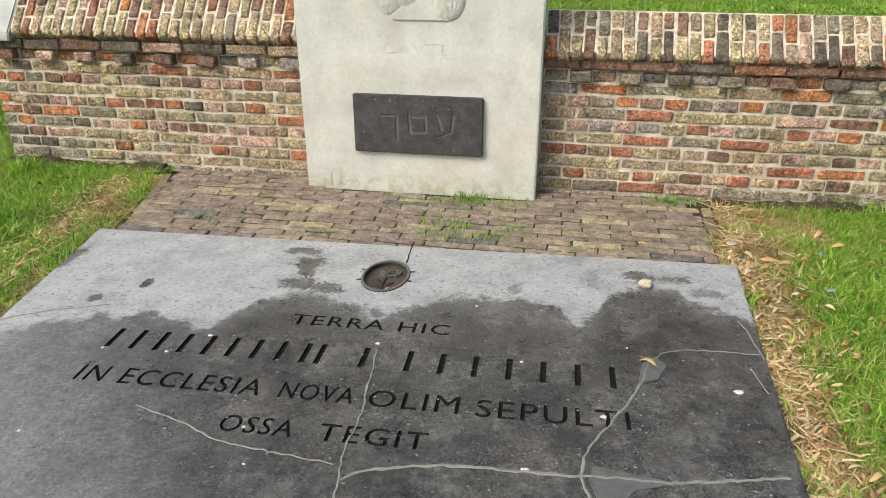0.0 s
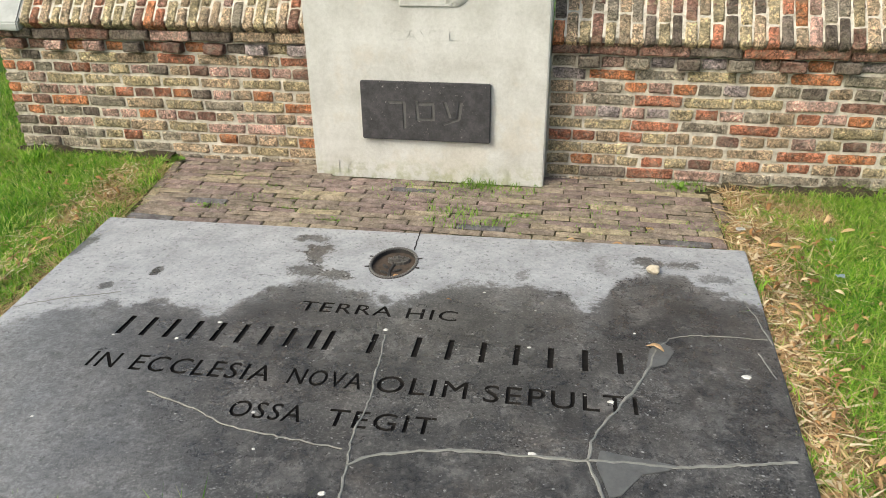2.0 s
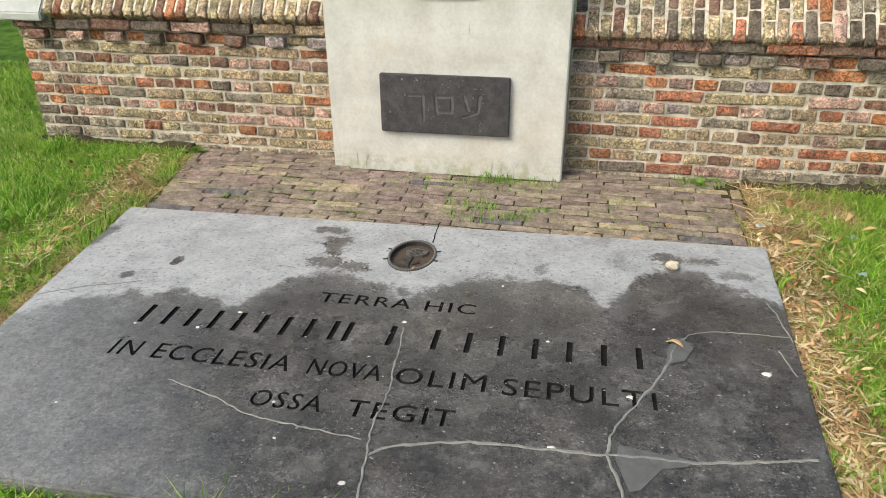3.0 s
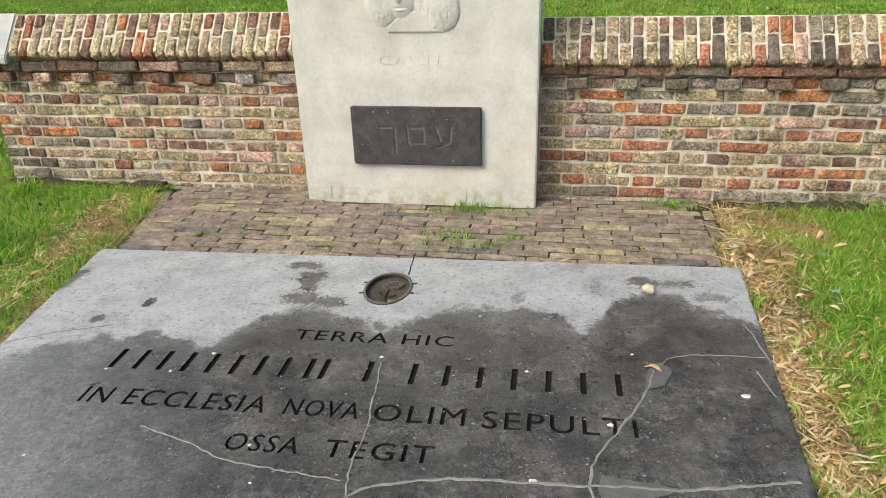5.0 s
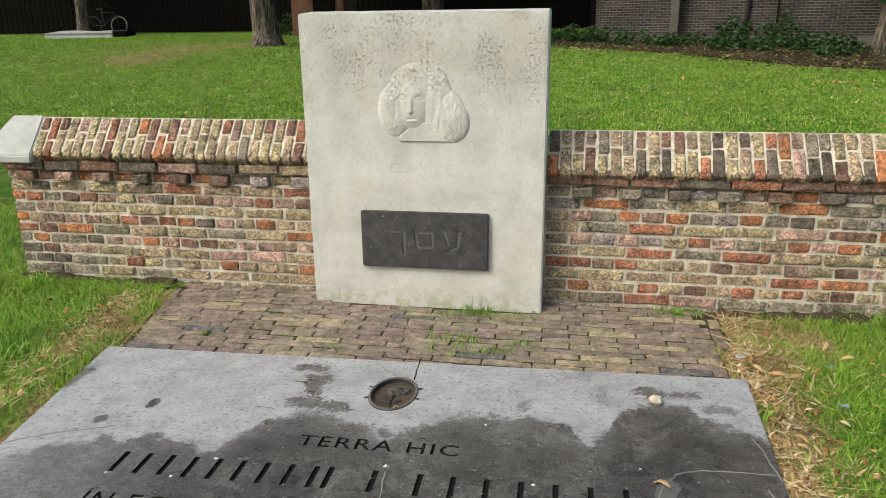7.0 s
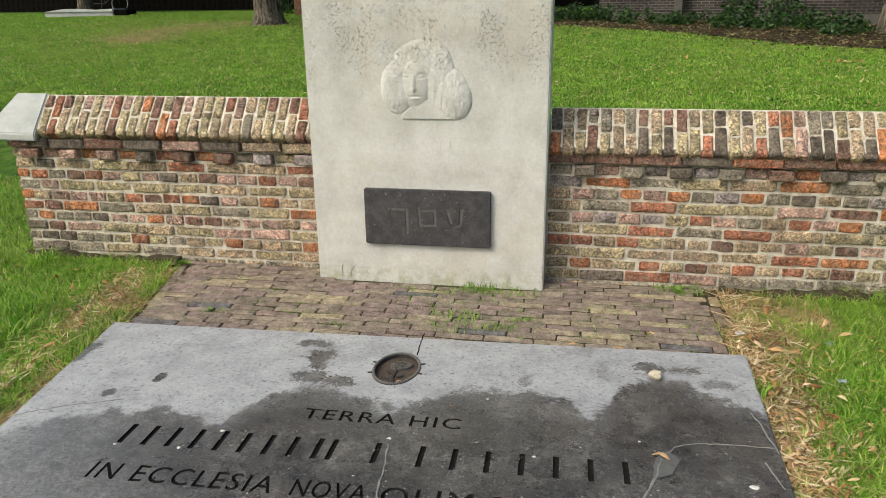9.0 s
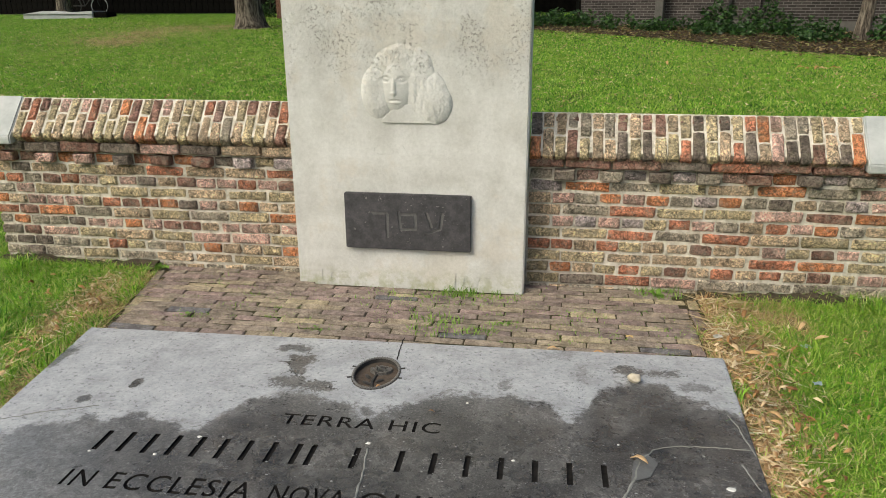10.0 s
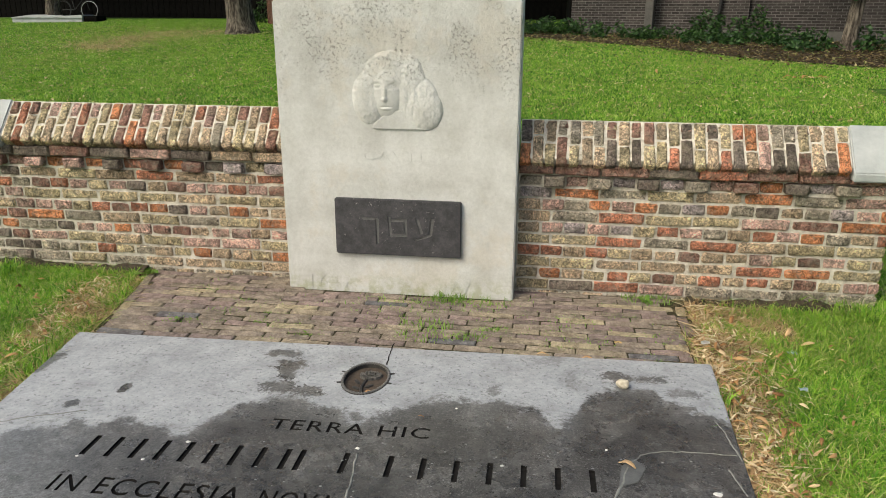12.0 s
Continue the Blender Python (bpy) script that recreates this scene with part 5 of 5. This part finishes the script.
def build_yard():
    ax, ay, bx, by = 1.7, 19.34, 13.0, 13.6
    turn = math.degrees(math.atan2(by - ay, bx - ax))
    long = math.hypot(bx - ax, by - ay)
    wall = new("yard_wall", mesh_of("yard_wall", box(0, long, 0, 0.25, -0.5, 2.6), M_YARD))
    wall.matrix_basis = pose(ax, ay, 0.6, 0, 0, turn)
    tagged(wall, "grey brick yard wall with pale joints behind the lawn", "wall", kind="structure")
    plinth = part("plinth", box(0, long, -0.03, -0.003, -0.5, 0.30, 0.008), M_CONCRETE, wall, "rendered grey plinth")
    pier = part("pier", box(4.65, 4.95, -0.10, -0.003, -0.5, 2.7, 0.01), M_YARD, wall, "projecting brick pier")
    pipe = bmesh.new()
    bmesh.ops.create_cone(pipe, segments=12, radius1=0.05, radius2=0.05, depth=3.0, cap_ends=True)
    pipe.transform(pose(4.25, -0.10, 1.2, 0, 4, 0))
    part("pipe", pipe, M_RUBBER, wall, "black drain pipe")
    post = new("concrete_post", mesh_of("concrete_post", box(-0.11, 0.11, -0.11, 0.11, -0.3, 3.0, 0.02), M_CONCRETE))
    post.matrix_basis = pose(3.75, 17.95, 0.72, 0, 0, -20)
    tagged(post, "square grey concrete post before the yard wall", "post")
    # boarded fence with the deep shade put into its near-black colour
    rng = random.Random(2)
    fence = new("fence", mesh_of("fence", box(-34, 1.8, 26.55, 26.62, 0.2, 3.6), M_NEAR_BLACK))
    tagged(fence, "tall wooden fence behind the trees, deep shade put into its colour", "fence", kind="structure")
    board = mesh_of("board", box(-0.115, 0.115, -0.015, 0.015, -1.4, 1.4, 0.006, 1), M_NEAR_BLACK)
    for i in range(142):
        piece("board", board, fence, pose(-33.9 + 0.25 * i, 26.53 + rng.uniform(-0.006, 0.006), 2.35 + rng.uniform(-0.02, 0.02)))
    # near-black sheet added in place of the dark shaded corner
    side = new("fence", mesh_of("fence", box(-0.03, 0.03, -6.55, 0.5, -0.5, 2.6), M_NEAR_BLACK))
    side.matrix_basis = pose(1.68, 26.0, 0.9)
    tagged(side, "near-black sheet added to fill the shaded corner by the yard wall", "fence", kind="structure")
    shed = new("shed", mesh_of("shed", box(-8.7, -6.8, 22.3, 24.0, 0.7, 3.0, 0.01), M_YARD_RED))
    tagged(shed, "small dark red brick outhouse among the trees", "outhouse")
    part("roof", box(-8.9, -6.6, 22.1, 24.2, 3.0, 3.15, 0.02), M_CONCRETE, shed, "flat grey concrete roof")
    part("door", box(-7.9, -7.1, 22.27, 22.297, 0.9, 2.8, 0.008), M_NEAR_BLACK, shed, "dark wooden door")


M_YARD_RED = brick_material("dark red brick", [(0.0, (0.15, 0.07, 0.05)), (1.0, (0.15, 0.07, 0.05))], 0.1, 0.1)
build_yard()


def add_tube(bm, points, radii, sides=14, rough=0.0, seed=0):
    last = None
    for k, (p, r) in enumerate(zip(points, radii)):
        p = Vector(p)
        q = (Vector(points[min(k + 1, len(points) - 1)]) - Vector(points[max(k - 1, 0)])).normalized()
        a = q.cross(Vector((0.3, 0.9, 0.1))).normalized()
        b = q.cross(a)
        row = []
        for i in range(sides):
            t = math.tau * i / sides
            rr = r * (1 + rough * noise.noise(Vector((math.cos(t) * 2.2, math.sin(t) * 2.2, p.z * 0.7 + seed))))
            row.append(bm.verts.new(p + (a * math.cos(t) + b * math.sin(t)) * rr))
        if last:
            for i in range(sides):
                j = (i + 1) % sides
                f = bm.faces.new((last[i], last[j], row[j], row[i]))
                f.smooth = True
        last = row
    bm.faces.new(last)


def leaves_mesh(name, centres, count, size, seed, material, flat=0.6):
    """Many small pointed leaves gathered round the given clump centres (x, y, z, radius)."""
    rng = np.random.default_rng(seed)
    c = np.array(centres)
    pick = rng.integers(0, len(c), count)
    d = rng.normal(0, 1, (count, 3))
    d /= np.linalg.norm(d, axis=1)[:, None]
    p = c[pick, :3] + d * (c[pick, 3] * rng.uniform(0.25, 1.0, count) ** 0.6)[:, None] * np.array([1, 1, flat + 0.2])
    u = rng.normal(0, 1, (count, 3)) * np.array([1, 1, 0.45])
    u /= np.linalg.norm(u, axis=1)[:, None]
    v = np.cross(u, rng.normal(0, 1, (count, 3)))
    v /= np.linalg.norm(v, axis=1)[:, None]
    s = size * rng.uniform(0.6, 1.3, count)[:, None]
    co = np.stack((p - u * s * 0.5, p + v * s * 0.28, p + u * s * 0.5, p - v * s * 0.28), 1).reshape(-1, 3)
    me = bpy.data.meshes.new(name)
    me.from_pydata(co.tolist(), [], np.arange(count * 4).reshape(-1, 4).tolist())
    me.materials.append(material)
    return new(name, me)


def build_tree(x, y, r, high, seed, label, crown=3.6, lean=(0, 0), leaves=9000):
    rng = random.Random(seed)
    z = ground_z(x, y)
    tree = new("tree")
    tree.matrix_basis = pose(x, y, z)
    tagged(tree, label, "tree")
    bm = bmesh.new()
    hs = [-0.2, 0.0, 0.12, 0.35, 0.8, 1.5, 2.5, 3.6, high * 0.7, high]
    ks = [1.55, 1.45, 1.25, 1.10, 1.0, 0.95, 0.9, 0.8, 0.45, 0.1]
    add_tube(bm, [(lean[0] * h + 0.04 * math.sin(h + seed), lean[1] * h, h) for h in hs], [r * k for k in ks], 22, 0.28, seed)
    part("trunk", bm, M_BARK, tree, "furrowed grey-brown bark")
    centres = []
    for i in range(7):
        a = math.tau * i / 7 + rng.uniform(-0.3, 0.3)
        h0 = rng.uniform(3.2, high * 0.75)
        tip = Vector((lean[0] * h0 + math.cos(a) * crown * 0.75, lean[1] * h0 + math.sin(a) * crown * 0.75, h0 + rng.uniform(1.0, 2.6)))
        root = Vector((lean[0] * h0, lean[1] * h0, h0))
        limb = bmesh.new()
        add_tube(limb, [root, root.lerp(tip, 0.5) + Vector((0, 0, 0.25)), tip], [r * 0.35, r * 0.2, r * 0.05], 8)
        part("limb", limb, M_BARK, tree)
        for t in (0.55, 0.85, 1.05):
            q = root.lerp(tip, t)
            centres.append((q.x + rng.uniform(-0.5, 0.5), q.y + rng.uniform(-0.5, 0.5), q.z + rng.uniform(-0.2, 0.5), rng.uniform(0.8, 1.5)))
    centres.append((lean[0] * high, lean[1] * high, high, 1.6))
    # crown stays out of view, made large and dense to shade the background
    top = leaves_mesh("crown", centres, leaves, 0.30, seed, M_CROWN)
    top.parent = tree
    return tree


build_tree(-7.75, 17.75, 0.36, 8.5, 3, "large tree with furrowed grey bark on the lawn", 5.0, (-0.02, 0.01), 14000)
slender = build_tree(7.42, 13.85, 0.13, 8.0, 5, "slender leaning tree by the yard wall", 4.6, (0.06, 0.0), 14000)
build_tree(-3.89, 23.4, 0.36, 9.0, 8, "smooth grey tree trunk standing behind the gravestone", 5.6, (0, 0), 14000)
build_tree(-19.0, 25.4, 0.25, 8.5, 11, "dark shaded tree before the wooden fence", 5.2)


sprig = leaves_mesh("sprig", [(-0.35, -0.30, 1.55, 0.26), (-0.15, -0.20, 1.35, 0.22), (-0.05, -0.15, 1.12, 0.16), (-0.70, -0.35, 1.68, 0.25)], 150, 0.17, 77, M_IVY)
sprig.parent = slender
twig = bmesh.new()
add_tube(twig, [(0.06, 0, 1.0), (-0.15, -0.2, 1.4), (-0.75, -0.35, 1.7)], [0.014, 0.010, 0.004], 6)
part("twig", twig, M_BARK, slender)


def build_shrub(x, y, wide, high, seed, count, label, size=0.11):
    rng = random.Random(seed)
    z = ground_z(x, y)
    shrub = new("shrub")
    shrub.matrix_basis = pose(x, y, z)
    tagged(shrub, label, "shrub", "shrubs under the yard wall")
    stems = bmesh.new()
    centres = []
    for _ in range(9):
        px, py = rng.uniform(-wide, wide) / 2, rng.uniform(-0.3, 0.3)
        h = high * rng.uniform(0.45, 1.0)
        add_tube(stems, [(px * 0.7, py * 0.7, -0.05), (px * 0.9, py, h * 0.5), (px, py, h)], [0.012, 0.009, 0.004], 6)
        centres += [(px, py, h * 0.85, 0.20), (px * 0.9, py, h * 0.5, 0.26), (px * 0.9, py, h * 0.2, 0.24)]
    tagged(part("stems", stems, M_BARK, shrub), kind="stuff")
    top = leaves_mesh("foliage", centres, count, size, seed, M_IVY)
    top.parent = shrub


build_shrub(3.1, 17.0, 2.2, 0.22, 9, 700, "low ground-cover plants on the bare earth strip")
build_shrub(5.0, 15.2, 2.4, 0.22, 10, 800, "low ground-cover plants on the bare earth strip")
build_shrub(1.2, 18.2, 2.0, 0.30, 11, 700, "low ground-cover plants on the bare earth strip")
build_shrub(6.9, 13.6, 1.6, 0.22, 12, 500, "low ground-cover plants on the bare earth strip")
build_shrub(5.55, 15.7, 1.9, 0.85, 1, 1500, "leafy dark green shrub against the brick yard wall")
build_shrub(6.7, 14.9, 1.2, 0.40, 2, 600, "low dark green plants under the yard wall")
build_shrub(2.3, 17.9, 2.0, 0.42, 3, 800, "low dark green plants under the yard wall")
build_shrub(4.0, 16.6, 2.0, 0.28, 4, 800, "low dark green plants under the yard wall")
build_shrub(8.3, 13.9, 1.2, 0.45, 5, 600, "low dark green plants beside the slender tree")
build_shrub(0.6, 18.8, 1.6, 0.45, 6, 600, "low dark green plants in the shaded corner")
build_shrub(-9.3, 23.0, 2.2, 0.75, 7, 1200, "leafy green shrub in the shade behind the large tree")
build_shrub(-6.6, 20.5, 1.6, 0.8, 8, 800, "leafy green shrub in the shade behind the large tree")


def bed_litter():
    rng = np.random.default_rng(31)
    n = 26000
    x, y = rng.uniform(-1.5, 12, n), rng.uniform(8, 21, n)
    drift = patch_noise(x, y, 2.5, 3)
    keep = inside(BED, x, y) | (inside(BED, x + rng.normal(0.25, 0.3, n), y + np.abs(rng.normal(0, 0.55, n))) & (rng.random(n) < 0.5 + 0.4 * drift))
    x, y = x[keep], y[keep]
    blades("leaf_litter", x, y, 0.06, 0.05, 32, M_LEAF_LITTER, "brown fallen leaves covering the bare earth strip", 2.0, 0.03)


M_LEAF_LITTER = leaf_material("brown litter", [(0.0, (0.04, 0.03, 0.015)), (0.45, (0.13, 0.09, 0.04)), (0.75, (0.30, 0.23, 0.11)), (0.9, (0.12, 0.20, 0.04)), (1.0, (0.48, 0.40, 0.20))], True, 0.8)
bed_litter()


# ---- flat tomb and bicycle in the shade ----
def build_tomb():
    x, y = -17.3, 23.0
    z = ground_z(x, y)
    bm = box(-1.30, 1.20, -0.55, 0.55, -0.1, 0.13, 0.015)
    tomb = new("flat_tomb", mesh_of("flat_tomb", bm, M_MARBLE))
    tomb.matrix_basis = pose(x, y, z, 0, 0, 12)
    tagged(tomb, "low pale grey marble tomb lying on the far lawn", "tomb")
    lid = prism([(-1.36, 0.135), (-0.6, 0.24), (0.3, 0.19), (1.22, 0.24), (1.22, 0.135)], "y", -0.6, 0.6)
    part("lid", lid, M_MARBLE, tomb, "sloped pale marble lid")
    part("foot", box(1.225, 1.70, -0.5, 0.5, -0.1, 0.20, 0.015), M_NEAR_BLACK, tomb, "dark end block")


def build_bicycle():
    x, y = -17.5, 24.6
    z = ground_z(x, y)
    bike = new("bicycle")
    bike.matrix_basis = pose(x, y, z, -8, 0, 4)
    tagged(bike, "old bicycle leaning on the dark fence in shade", "bicycle")

    def ring(cx, radius, tube):
        bm = bmesh.new()
        pts = [(cx + radius * math.cos(a * math.tau / 36), 0, radius + 0.02 + radius * math.sin(a * math.tau / 36)) for a in range(37)]
        add_tube(bm, pts, [tube] * 37, 8)
        return bm

    for cx, bright in ((0.55, True), (-0.55, False)):
        wheel = part("wheel", ring(cx, 0.33, 0.012), M_STEEL if bright else M_RUBBER, bike, "pale steel rim" if bright else "dark rim")
        part("tyre", ring(cx, 0.352, 0.014), M_RUBBER, wheel, "black rubber tyre")
    for name, a, b in (("top_tube", (-0.18, 0, 0.85), (0.35, 0, 0.85)), ("down_tube", (-0.05, 0, 0.36), (0.36, 0, 0.80)), ("seat_tube", (-0.05, 0, 0.36), (-0.2, 0, 0.95)), ("fork", (0.35, 0, 0.9), (0.55, 0, 0.36)), ("stay", (-0.05, 0, 0.36), (-0.55, 0, 0.36))):
        bm = bmesh.new()
        add_tube(bm, [a, b], [0.018, 0.018], 8)
        part(name, bm, M_RUBBER, bike)
    part("saddle", box(-0.34, -0.08, -0.07, 0.07, 0.95, 1.02, 0.02), M_RUBBER, bike, "black saddle")
    part("handlebar", box(0.30, 0.36, -0.28, 0.28, 1.0, 1.03, 0.01), M_RUBBER, bike, "dark handlebar")


build_tomb()
build_bicycle()
